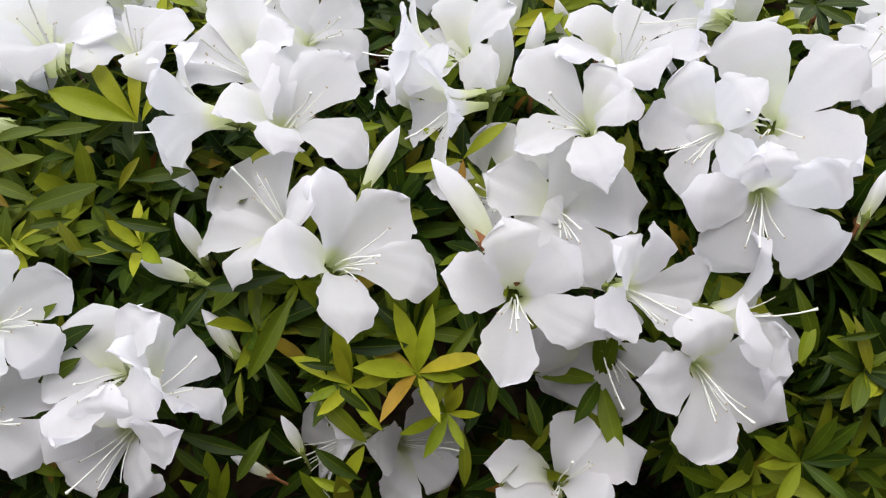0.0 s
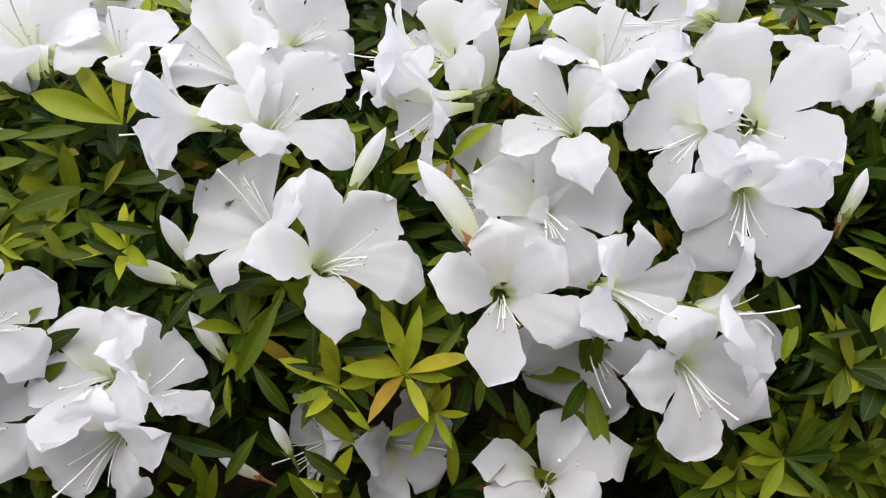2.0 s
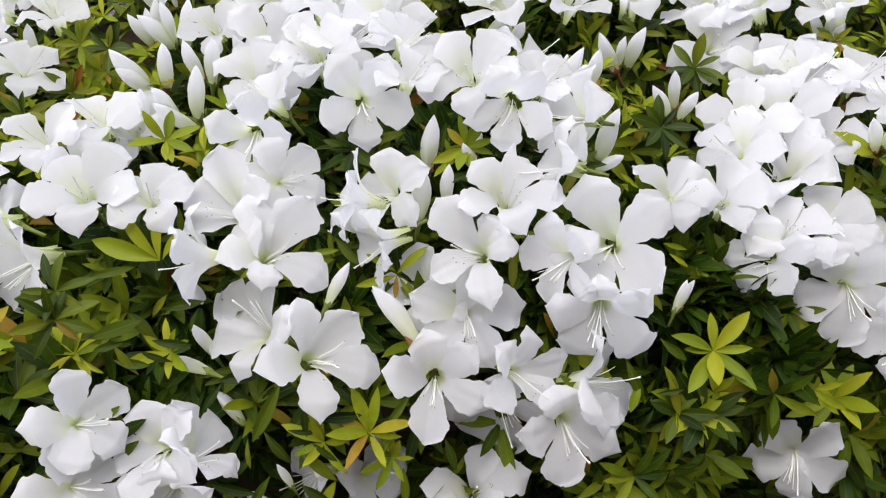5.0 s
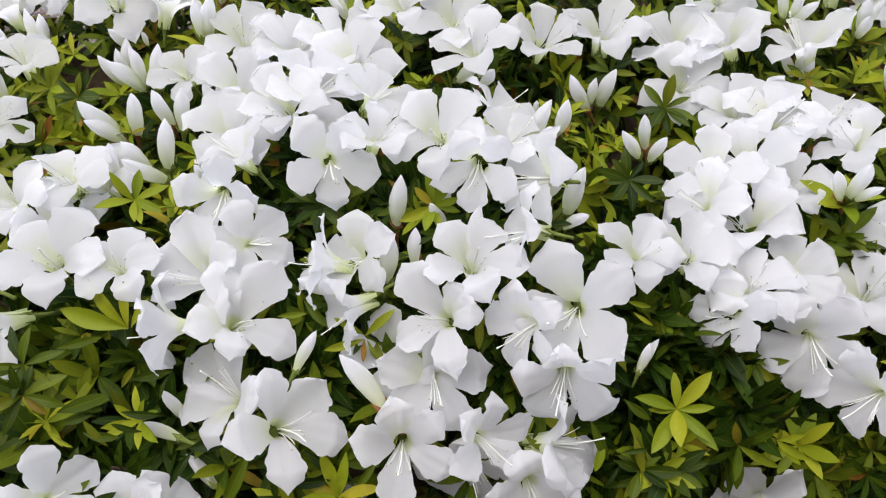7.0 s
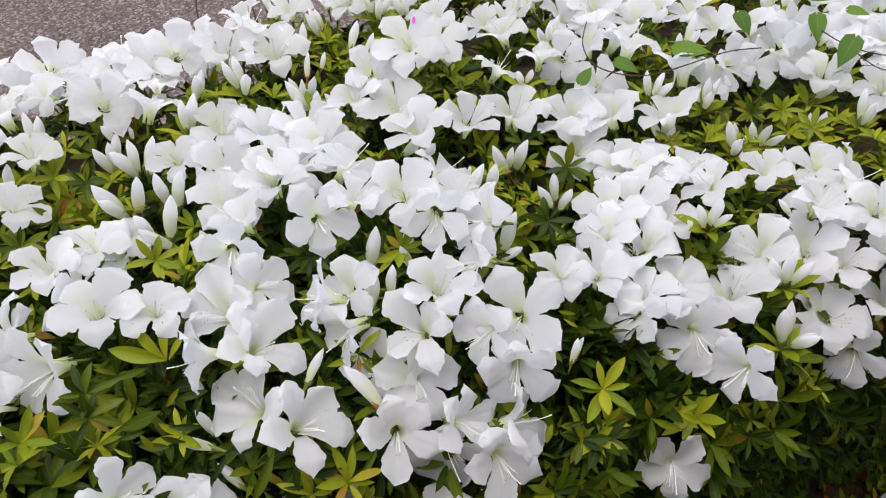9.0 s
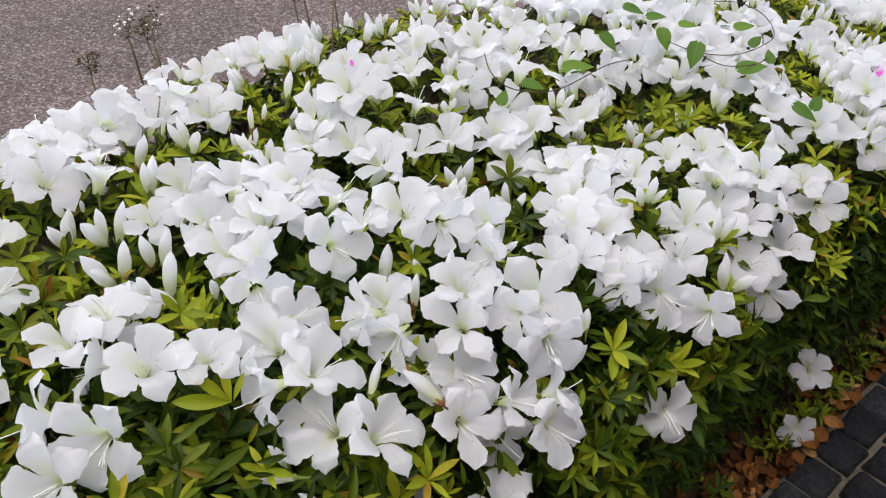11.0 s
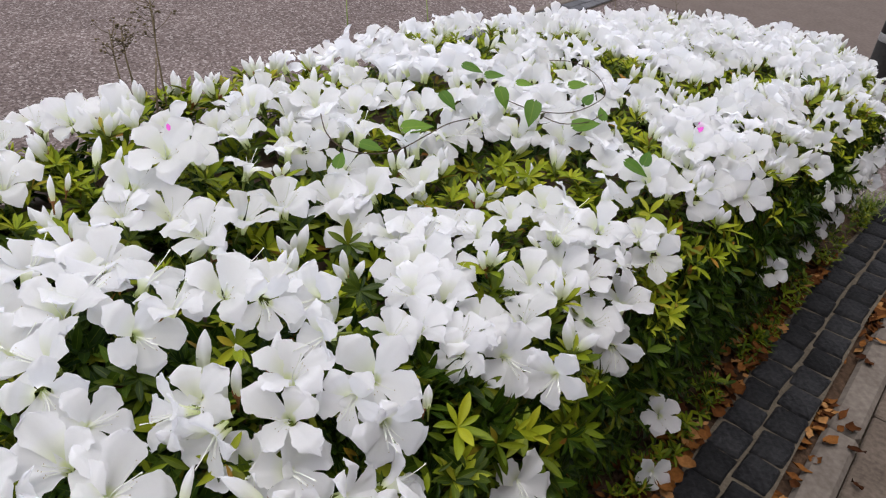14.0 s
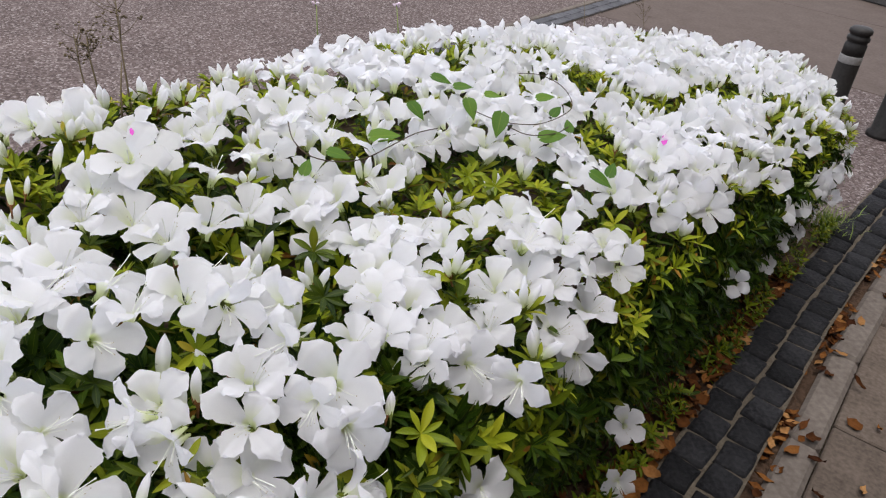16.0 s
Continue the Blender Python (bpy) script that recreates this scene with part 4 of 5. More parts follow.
class Mass:
    """Collects many leaves into one mesh."""

    def __init__(self, templates):
        self.templates = [(np.array(v), np.array(uv), np.array(f)) for v, uv, f in templates]
        self.v, self.uv, self.f, self.n = [], [], [], 0

    def add(self, m, k):
        v, uv, f = self.templates[k]
        a = np.array(m)
        self.v.append(v @ a[:3, :3].T + a[:3, 3])
        self.uv.append(uv)
        self.f.append(f + self.n)
        self.n += len(v)

    def mesh(self, name, mat, shift=(0, 0, 0)):
        v = np.concatenate(self.v) - np.array(shift)
        return mesh_of(name, v.tolist(), np.concatenate(self.f).tolist(), [mat], np.concatenate(self.uv))


LEAF_TEMPLATES = []
for k in range(6):
    r = random.Random(400 + k)
    v, uv = leaf_shape(1.0, r.uniform(0.22, 0.31), r.uniform(0.1, 0.9), r.uniform(0.25, 0.6), 5, 2)
    LEAF_TEMPLATES.append((v, uv, grid_faces(5, 2)))


# ---- ground, road and kerbs ----
def slab_mesh(name, size, mat, bevel=0.004, wobble=0.0, seed=0):
    """A bevelled block, its top at z = 0, with slightly uneven edges."""
    r = random.Random(seed)
    bm = bmesh.new()
    bmesh.ops.create_cube(bm, size=1.0)
    for v in bm.verts:
        v.co = Vector((v.co.x * size[0], v.co.y * size[1], (v.co.z - 0.5) * size[2]))
        v.co += Vector((r.uniform(-1, 1), r.uniform(-1, 1), r.uniform(-0.6, 0.6) if v.co.z > -size[2] / 2 else 0)) * wobble
    bmesh.ops.bevel(bm, geom=bm.edges[:], offset=bevel, segments=1, affect="EDGES")
    return bm_mesh(name, bm, [mat])


def sheet(name, x0, x1, y0, y1, z, mat, nx=1, ny=1, relief=0.0):
    vx, vy = np.linspace(x0, x1, nx + 1), np.linspace(y0, y1, ny + 1)
    verts = [(x, y, z + relief * noise.noise((x * 9, y * 9, 3.1))) for x in vx for y in vy]
    return new(name, mesh_of(name, verts, grid_faces(nx, ny), [mat]))


ground = tagged(sheet("ground", -400, 400, -400, 400, -0.075, M_ROAD), "brown-grey chipping asphalt road beside the hedge", "road", kind="structure")
bed = tagged(sheet("planting_bed", -1.15, -0.118, -2.4, 1.58, -0.02, M_SOIL, 40, 160, 0.018), "dark soil bed under the hedge", "soil", kind="structure")



def edge_x(y):
    """How far the edging swings off its straight line."""
    return float(np.interp(y, [-2.4, 0.0, 0.5, 0.9, 1.2, 1.6, 2.2, 3.6], [0.05, 0.010, -0.012, -0.026, -0.024, -0.016, 0.01, 0.10]))


def swung(ob):
    for v in ob.data.vertices:
        v.co.x += edge_x(v.co.y)
    return ob


sett_kerb = tagged(swung(sheet("sett_edging", -0.126, 0.060, -1.9, 3.4, -0.0105, M_JOINT, 6, 160, 0.005)), "two rows of dark square-cut stone setts in sandy mortar", "edging", kind="structure")


def sett_mesh(seed, sx=0.081, sy=0.0945, depth=0.05):
    """A hewn stone with a worn, uneven top and rounded arrises."""
    r = random.Random(seed)
    us = (-0.5, -0.42, 0.03, 0.42, 0.5)
    verts = []
    for u in us:
        for v in us:
            rim = (abs(u) == 0.5) + (abs(v) == 0.5)
            verts.append((u * sx + r.uniform(-1, 1) * 0.0028, v * sy + r.uniform(-1, 1) * 0.0028, -0.0075 * rim + r.uniform(-1, 1) * 0.0026))
    ring = [0, 1, 2, 3, 4, 9, 14, 19, 24, 23, 22, 21, 20, 15, 10, 5]
    verts += [(verts[k][0] * 1.02, verts[k][1] * 1.02, -depth) for k in ring]
    faces = grid_faces(4, 4) + [(ring[k], 25 + k, 25 + (k + 1) % 16, ring[(k + 1) % 16]) for k in range(16)]
    me = mesh_of("sett", verts, faces, [M_SETT])
    bm = bmesh.new()
    bm.from_mesh(me)
    bmesh.ops.recalc_face_normals(bm, faces=bm.faces[:])
    bm.to_mesh(me)
    bm.free()
    return me


SETT_KINDS = [sett_mesh(60 + k) for k in range(10)]
for row, x in enumerate((-0.0775, 0.0125)):
    y = -1.85 + 0.045 * row
    while y < 3.35:
        r = random.Random(round(y * 1000) + row)
        part("sett", SETT_KINDS[r.randrange(10)], sett_kerb, pose(x + edge_x(y) + r.uniform(-0.003, 0.003), y, r.uniform(-0.003, 0.004), r.uniform(-1.2, 1.2), r.uniform(-1.2, 1.2), r.uniform(-2, 2) + (180 if r.random() < 0.5 else 0)))
        y += 0.1035

gutter = tagged(swung(sheet("gutter_joint", 0.050, 0.095, -2.4, 3.6, -0.045, M_SOIL, 4, 120, 0.008)), "earth-filled joint between setts and concrete kerb", "gutter", kind="structure")
kerb = tagged(swung(sheet("kerb", 0.086, 0.19, -2.4, 3.6, -0.07, M_JOINT, 1, 24)), "pale concrete kerb blocks", "kerb", kind="structure")
KERB_KINDS = [slab_mesh("kerb_block", (0.085, 0.446, 0.09), M_KERB, 0.012, 0.0015, 80 + k) for k in range(3)]
for i in range(13):
    part("kerb_block", KERB_KINDS[i % 3], kerb, pose(0.132 + edge_x(-2.12 + 0.452 * i), -2.12 + 0.452 * i, -0.022 + 0.002 * (i % 2), 0, 0, math.degrees(math.atan((edge_x(-2.32 + 0.452 * i) - edge_x(-1.92 + 0.452 * i)) / 0.4))))
pavement = tagged(sheet("pavement", 0.1765, 4.5, -4.0, 4.6, -0.062, M_JOINT), "worn beige concrete paving slabs", "pavement", kind="structure")
SLAB_KINDS = [slab_mesh("paving_slab", (0.594, 0.594, 0.05), M_SLAB, 0.005, 0.001, 90 + k) for k in range(3)]
for i in range(7):
    for j in range(13):
        part("paving_slab", SLAB_KINDS[(i * 5 + j) % 3], pavement, pose(0.4745 + 0.6 * i, -3.4 + 0.6 * j, -0.040, 0, 0, 0))

pavement.matrix_basis = pose(0.010, 0, 0, 0, 0, 2.4)

# a dark sett channel crosses the road behind the hedge, between pale kerb stones
channel = tagged(sheet("road_channel", -2.645, -2.425, 1.6, 9.0, -0.070, M_JOINT), "dark stone channel set into the road", "channel", kind="structure")
CHANNEL_KINDS = [slab_mesh("channel_stone", (0.074, 0.19, 0.05), M_CHANNEL, 0.005, 0.003, 120 + k) for k in range(4)]
for row in range(2):
    for j in range(36):
        part("channel_stone", CHANNEL_KINDS[(row + 3 * j) % 4], channel, pose(-2.468 - 0.080 * row, 1.7 + 0.2 * j + 0.1 * row, -0.060, 0, 0, 0))
EDGE_STONE = slab_mesh("edge_stone", (0.05, 0.59, 0.05), M_KERB, 0.006, 0.001, 130)
for j in range(12):
    part("edge_stone", EDGE_STONE, channel, pose(-2.616, 1.9 + 0.6 * j, -0.056, 0, 0, 0))
forecourt = tagged(sheet("forecourt", -2.42, 0.178, 3.73, 8.99, -0.0735, M_COURT), "brown concrete forecourt slabs beyond the hedge", "forecourt", kind="structure")
for j, (y0, y1) in enumerate(((3.72, 5.60), (5.61, 9.0))):
    part("court_slab", slab_mesh("court_slab", (2.58, y1 - y0, 0.05), M_COURT, 0.004, 0.0, 140 + j), forecourt, pose(-1.12, (y0 + y1) / 2, -0.0705, 0, 0, 0))
low_wall = tagged(new("kerb_wall", slab_mesh("kerb_wall", (2.6, 0.35, 0.18), M_DARKKERB, 0.012, 0.004, 150)), "low dark stone kerb wall on the forecourt", "kerb wall", kind="structure")
low_wall.matrix_basis = pose(0.0, 6.35, 0.11, 0, 0, -14)

# ---- hedge: blossoms, buds and whorls ----
for row in BLOOMS:
    bloom(row[:3], *row[3:], near=row[1] < 0.2)
for row in FRONT:
    bloom(row[:3], *row[3:])
for row in BUDS:
    bud(row[:3], *row[3:])
taken = [Vector(r[:3]) for r in BLOOMS + FRONT]
bud_spots = [Vector(r[:3]) for r in BUDS]


def clear_of(p, gap):
    return all((p - q).length > gap for q in taken)


def is_bare(x, y):
    return any((x - a) ** 2 + (y - b) ** 2 < (r + 0.030) ** 2 for a, b, r in BARE)


# the rest of the blossoms over the top, thick towards the far end
tries = 0
while tries < 6500:
    tries += 1
    y = rng.uniform(-2.2, 1.74)
    x = rng.uniform(back_x(y) + 0.01, front_x(y) - 0.035)
    p, n = on_top(x, y, -rng.uniform(-0.005, 0.02))
    seen_close = y < -0.55 and x > -0.62
    if any((p - q).length < 0.034 for q in bud_spots):
        continue
    if is_bare(x, y) or not clear_of(p, 0.070 if seen_close else 0.045):
        continue
    if noise.noise((x * 6, y * 6, 9.3)) < (-0.11 if not seen_close else 0.0):
        continue
    if y > 1.1 and rng.random() < 0.72:
        continue
    if y > 0.2 and x > front_x(y) - 0.13 and rng.random() < 0.8:
        continue
    taken.append(p)
    d = (n * 1.0 + Vector((0.10 + rng.uniform(-0.8, 0.8), -0.05 + rng.uniform(-0.8, 0.8), rng.uniform(-0.1, 0.3)))).normalized()
    bloom(p, math.degrees(math.atan2(d.y, d.x)), math.degrees(math.asin(d.z)), rng.choice((0, 36)) + rng.uniform(-20, 20), rng.uniform(0.070, 0.090), near=y < -0.35)

# a few blossoms on the side towards the setts
for k in range(30):
    y = rng.uniform(0.45, 1.4) if k < 18 else rng.uniform(-2.1, -1.45)
    top = crown_z(front_x(y) - 0.001, y)
    z = top - abs(rng.gauss(0, 0.07)) if k % 5 else rng.uniform(0.2, top)
    p, n = on_flank(y, max(z, 0.15), -0.012)
    if not clear_of(p, 0.05):
        continue
    taken.append(p)
    d = (n + Vector((0.2, rng.uniform(-0.7, 0.4), rng.uniform(-0.2, 0.5)))).normalized()
    bloom(p, math.degrees(math.atan2(d.y, d.x)), math.degrees(math.asin(d.z)), rng.uniform(-20, 20), rng.uniform(0.066, 0.084), near=y < 0.0)

# clusters of buds
bud_whorls = []
for k in range(2200):
    y = rng.uniform(-2.1, 1.7) if k % 4 else rng.uniform(0.9, 1.74)
    x = rng.uniform(back_x(y) + 0.02, front_x(y) - 0.02)
    p, n = on_top(x, y, 0.004)
    if len(bud_whorls) > 270 or (y < -0.7 and x > -0.6) or not clear_of(p, 0.044) or any((p - q).length < 0.05 for q in bud_whorls):
        continue
    bud_whorls.append(p)
    for c in range(rng.choice((2, 3, 3, 4))):
        d = (Vector((0.1, -0.05, 1)) + Vector((rng.uniform(-0.5, 0.5), rng.uniform(-0.5, 0.5), 0))).normalized()
        q = p + Vector((d.x * 0.014, d.y * 0.014, rng.uniform(-0.004, 0.008)))
        bud(q, math.degrees(math.atan2(d.y, d.x)), math.degrees(math.asin(d.z)), rng.uniform(0.032, 0.048))

# leaf whorls: those by the camera's way as single leaves, the rest as one mass a shrub
masses = {s.name: Mass(LEAF_TEMPLATES) for s in shrubs}
deeps = {s.name: Mass(LEAF_TEMPLATES) for s in shrubs}
fresh_masses = {s.name: Mass(LEAF_TEMPLATES) for s in shrubs}
singles = {s.name: 0 for s in shrubs}


GRID = {}
for q in taken:
    GRID.setdefault((int(q.x // 0.08), int(q.y // 0.08)), []).append(q)


def nearest_bloom(p):
    i, j = int(p.x // 0.08), int(p.y // 0.08)
    return min(((p - q).length for a in (-1, 0, 1) for b in (-1, 0, 1) for q in GRID.get((i + a, j + b), ())), default=1.0)


def add_whorl(p, n, r, deep, ln, fresh=False):
    """Leaves stand in the gaps between the blossoms and keep below them elsewhere."""
    gap = nearest_bloom(p)
    if gap < 0.07:
        p = p - n.normalized() * (0.045 if gap < 0.045 else 0.03)
    s = shrub_at(p.y)
    count = r.randint(6, 9)
    near = -1.42 < p.y < -0.75 and p.x > -0.5 and not deep
    if near and singles[s.name] + count < 296 and r.random() < 0.75:
        singles[s.name] += count
        whorl(p, n, ln * 0.86, count, r, 1 if r.random() < 0.18 and p.z > 0.76 else 0)
        return
    # inner and lower flank leaves get the green with shade in its colour
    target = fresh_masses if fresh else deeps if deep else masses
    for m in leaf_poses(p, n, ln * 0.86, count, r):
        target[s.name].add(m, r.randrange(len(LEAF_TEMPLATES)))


for k, (x, y, z, az, el, ln, count) in enumerate(WHORLS):
    n = facing((0, 0, 0), az, el).to_3x3() @ Vector((0, 0, 1))
    gap = nearest_bloom(Vector((x, y, z)))
    whorl(Vector((x, y, z)) - n * (0.034 if gap < 0.045 else 0.012), n, ln * (0.95 if y < -0.7 else 0.68), count + 2, random.Random(500 + k), 0 if z < 0.62 or (k % 3 and y < -0.7 and x > -0.55) or k % 5 == 3 else 1)

for k, (bx, by, bz, tx, ty, tz, tone) in enumerate(LEAVES):  # long single leaves round the front blossoms
    base, tip = Vector((bx, by, bz)), Vector((tx, ty, tz))
    d = (tip - base).normalized()
    r = random.Random(950 + k)
    n = Vector((0.75, -0.2 + r.uniform(-0.3, 0.3), 0.75))
    side = n.cross(d).normalized()
    m = Matrix((d, side, d.cross(side))).transposed().to_4x4()
    s = shrub_at(by)
    kind = [me for t, me in LEAF_KINDS if t == tone]
    part("leaf", kind[r.randrange(len(kind))], s, in_shrub(s, Matrix.Translation(base) @ m @ Matrix.Diagonal((*(q * (tip - base).length * 1.08 for q in (1, 0.84, 1)), 1))))

for k in range(4300):
    r = random.Random(9000 + k)
    y = r.uniform(-2.2, 1.76)
    x = r.uniform(back_x(y), front_x(y))
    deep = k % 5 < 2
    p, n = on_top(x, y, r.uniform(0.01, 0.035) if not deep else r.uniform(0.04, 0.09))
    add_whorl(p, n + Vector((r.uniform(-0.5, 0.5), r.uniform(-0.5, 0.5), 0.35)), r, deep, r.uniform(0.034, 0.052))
for k in range(4000):
    r = random.Random(20000 + k)
    y = r.uniform(-2.2, 1.7)
    top = crown_z(front_x(y) - 0.001, y)
    z = top * r.uniform(0.06, 1.0)
    deep = k % 5 < 2
    if z < 0.3 and k % 3 == 0:
        continue
    p, n = on_flank(y, z, r.uniform(-0.01, 0.03) if not deep else r.uniform(0.03, 0.09))
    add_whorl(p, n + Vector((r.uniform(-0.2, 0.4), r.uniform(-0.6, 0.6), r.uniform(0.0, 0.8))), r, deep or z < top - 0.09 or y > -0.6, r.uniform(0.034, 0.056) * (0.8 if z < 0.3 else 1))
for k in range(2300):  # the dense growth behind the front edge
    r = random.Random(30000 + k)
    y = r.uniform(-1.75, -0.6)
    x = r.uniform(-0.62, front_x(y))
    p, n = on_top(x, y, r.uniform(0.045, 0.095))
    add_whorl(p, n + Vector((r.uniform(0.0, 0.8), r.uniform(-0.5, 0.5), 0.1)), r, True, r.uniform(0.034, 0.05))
for k in range(520):  # below the shoots in the hollow of the front edge
    r = random.Random(35000 + k)
    y = r.uniform(-1.02, -0.78)
    x = r.uniform(-0.30, front_x(y) + 0.005)
    p, n = on_top(x, y, r.uniform(0.02, 0.07))
    add_whorl(p, n + Vector((r.uniform(0.0, 0.9), r.uniform(-0.5, 0.5), 0.1)), r, True, r.uniform(0.036, 0.052))
for k in range(900):  # the road side
    r = random.Random(40000 + k)
    y = r.uniform(-2.2, 1.7)
    p = Vector((back_x(y) + r.uniform(-0.01, 0.04), y, r.uniform(0.1, 0.8)))
    p.z = min(p.z, crown_z(back_x(y) + 0.001, y))
    add_whorl(p, Vector((-1, r.uniform(-0.5, 0.5), r.uniform(0, 0.8))), r, True, r.uniform(0.034, 0.052))
for k in range(420):  # the end of the hedge
    r = random.Random(45000 + k)
    x = r.uniform(back_x(-2.2), front_x(-2.2))
    p = Vector((x, -2.2 + r.uniform(-0.03, 0.03), crown_z(x, -2.2) * r.uniform(0.08, 1.0)))
    add_whorl(p, Vector((r.uniform(-0.5, 0.5), -1, r.uniform(0, 0.8))), r, True, r.uniform(0.036, 0.056))
for k in range(2600):  # fresh shoots in the gaps between blossoms
    r = random.Random(50000 + k)
    y = r.uniform(-2.2, 1.74)
    x = r.uniform(back_x(y) + 0.02, front_x(y))
    p, n = on_top(x, y, r.uniform(-0.006, 0.012))
    if nearest_bloom(p) > 0.052:
        add_whorl(p, n + Vector((r.uniform(-0.3, 0.3), r.uniform(-0.3, 0.3), 0.6)), r, True, r.uniform(0.028, 0.042), True)
for k, p in enumerate(bud_whorls):
    r = random.Random(55000 + k)
    for m in leaf_poses(p - Vector((0, 0, 0.012)), Vector((0.05, 0, 1)), 0.042, 7, r, 28):
        fresh_masses[shrub_at(p.y).name].add(m, r.randrange(len(LEAF_TEMPLATES)))
for s in shrubs:
    tagged(part("shoot_foliage", fresh_masses[s.name].mesh("shoot_foliage", M_LEAF_FRESH, s.location), s), kind="stuff")
    tagged(part("foliage", masses[s.name].mesh("foliage", M_LEAF_MASS, s.location), s), kind="stuff")
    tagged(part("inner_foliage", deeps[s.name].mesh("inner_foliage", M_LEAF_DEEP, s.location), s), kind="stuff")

# woody stems and twigs inside each shrub, over a sheet added to block see-through
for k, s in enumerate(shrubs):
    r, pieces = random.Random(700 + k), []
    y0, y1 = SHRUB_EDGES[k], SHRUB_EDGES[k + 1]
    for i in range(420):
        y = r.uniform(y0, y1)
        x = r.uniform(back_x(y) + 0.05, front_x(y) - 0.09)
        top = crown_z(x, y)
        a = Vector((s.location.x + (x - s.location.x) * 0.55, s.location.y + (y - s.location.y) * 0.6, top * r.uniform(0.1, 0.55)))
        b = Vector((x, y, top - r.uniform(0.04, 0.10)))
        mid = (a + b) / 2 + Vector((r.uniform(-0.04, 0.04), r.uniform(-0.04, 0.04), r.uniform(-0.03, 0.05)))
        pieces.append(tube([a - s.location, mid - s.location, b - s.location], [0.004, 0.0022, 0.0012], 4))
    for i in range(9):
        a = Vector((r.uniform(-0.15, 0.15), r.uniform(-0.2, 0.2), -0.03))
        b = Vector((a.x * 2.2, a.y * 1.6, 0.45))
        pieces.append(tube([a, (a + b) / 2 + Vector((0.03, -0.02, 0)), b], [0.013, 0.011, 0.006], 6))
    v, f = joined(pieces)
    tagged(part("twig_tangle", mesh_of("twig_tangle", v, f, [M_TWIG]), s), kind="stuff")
    # closed twig-brown sheet added below the crown, filling the gaps between leaves
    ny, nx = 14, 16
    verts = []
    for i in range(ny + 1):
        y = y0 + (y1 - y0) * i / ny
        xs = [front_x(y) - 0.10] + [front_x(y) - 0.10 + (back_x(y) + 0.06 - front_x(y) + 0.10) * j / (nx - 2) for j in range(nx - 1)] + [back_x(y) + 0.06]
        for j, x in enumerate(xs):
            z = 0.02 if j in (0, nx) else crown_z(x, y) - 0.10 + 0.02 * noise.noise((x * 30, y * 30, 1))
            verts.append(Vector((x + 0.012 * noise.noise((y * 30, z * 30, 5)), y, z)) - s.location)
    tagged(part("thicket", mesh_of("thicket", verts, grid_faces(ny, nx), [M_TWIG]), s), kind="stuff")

# two blossoms with a magenta fleck on one petal
FLECK = mesh_of("fleck", [(0, 0, 0), (0.09, 0.02, 0.004), (0.16, 0.09, 0.006), (0.14, 0.20, 0.004), (0.05, 0.18, 0.006), (-0.03, 0.08, 0.004)], [(0, 1, 2, 3, 4, 5)], [M_PINK])
for (x, y, z), az, el, size in (((-0.601, -0.927, 0.924), -27, 58, 0.055), ((-0.274, -0.123, 0.792), -70, 55, 0.12)):
    f = bloom((x, y, z), az, el, 0, 0.088, label="white azalea flower with a magenta fleck on a petal")
    part("fleck", FLECK, f, pose(0.10, 0.20, 0.062, 0, -6, 20) @ Matrix.Diagonal((size * 6, size * 10, 1, 1)), "magenta fleck")

# ---- vine over the hedge ----
def vine():
    v = tagged(new("climbing_vine"), "thin brown climbing vine with green leaves, trailing over white blossoms", "vine")
    v.location = VINE_RUNS[0][0]
    for run in VINE_RUNS:
        pts = [Vector(p) - v.location for p in run]
        fine = [pts[0]]
        for a, b, c, d in zip([pts[0]] + pts, pts, pts[1:], pts[2:] + [pts[-1]]):
            for t in (0.25, 0.5, 0.75, 1.0):
                fine.append(0.5 * (2 * b + (c - a) * t + (2 * a - 5 * b + 4 * c - d) * t * t + (3 * b - a - 3 * c + d) * t ** 3))
        vv, ff = tube(fine, [0.0009] * len(fine), 5)
        part("stem", mesh_of("stem", vv, ff, [M_TWIG]), v)
    for k, (x, y, z, az, el, size) in enumerate(VINE_LEAVES):
        r = random.Random(800 + k)
        verts, uvs = [], []
        for i in range(9):
            u = i / 8
            w = float(np.interp(u, [0, 0.08, 0.3, 0.6, 0.85, 1], [0.05, 0.26, 0.33, 0.24, 0.09, 0.005]))
            for j in range(5):
                c = j / 2 - 1
                verts.append((u - 0.10 * abs(c) * (1 - u) * (u < 0.2), w * c, 0.12 * abs(c) * w - 0.15 * u * u))
                uvs.append((u, c))
        me = mesh_of("leaf", verts, grid_faces(8, 4), [M_VINE], uvs)
        a, e = radians(az), radians(el * 0.6)
        d = Vector((math.cos(e) * math.cos(a), math.cos(e) * math.sin(a), math.sin(e)))
        side = Vector((0.3, -0.2, 1)).cross(d).normalized()
        m = Matrix((d, side, d.cross(side))).transposed().to_4x4()
        part("leaf", me, v, Matrix.Translation(Vector((x, y, z)) - v.location) @ m @ Matrix.Scale(size * 1.18, 4))


vine()


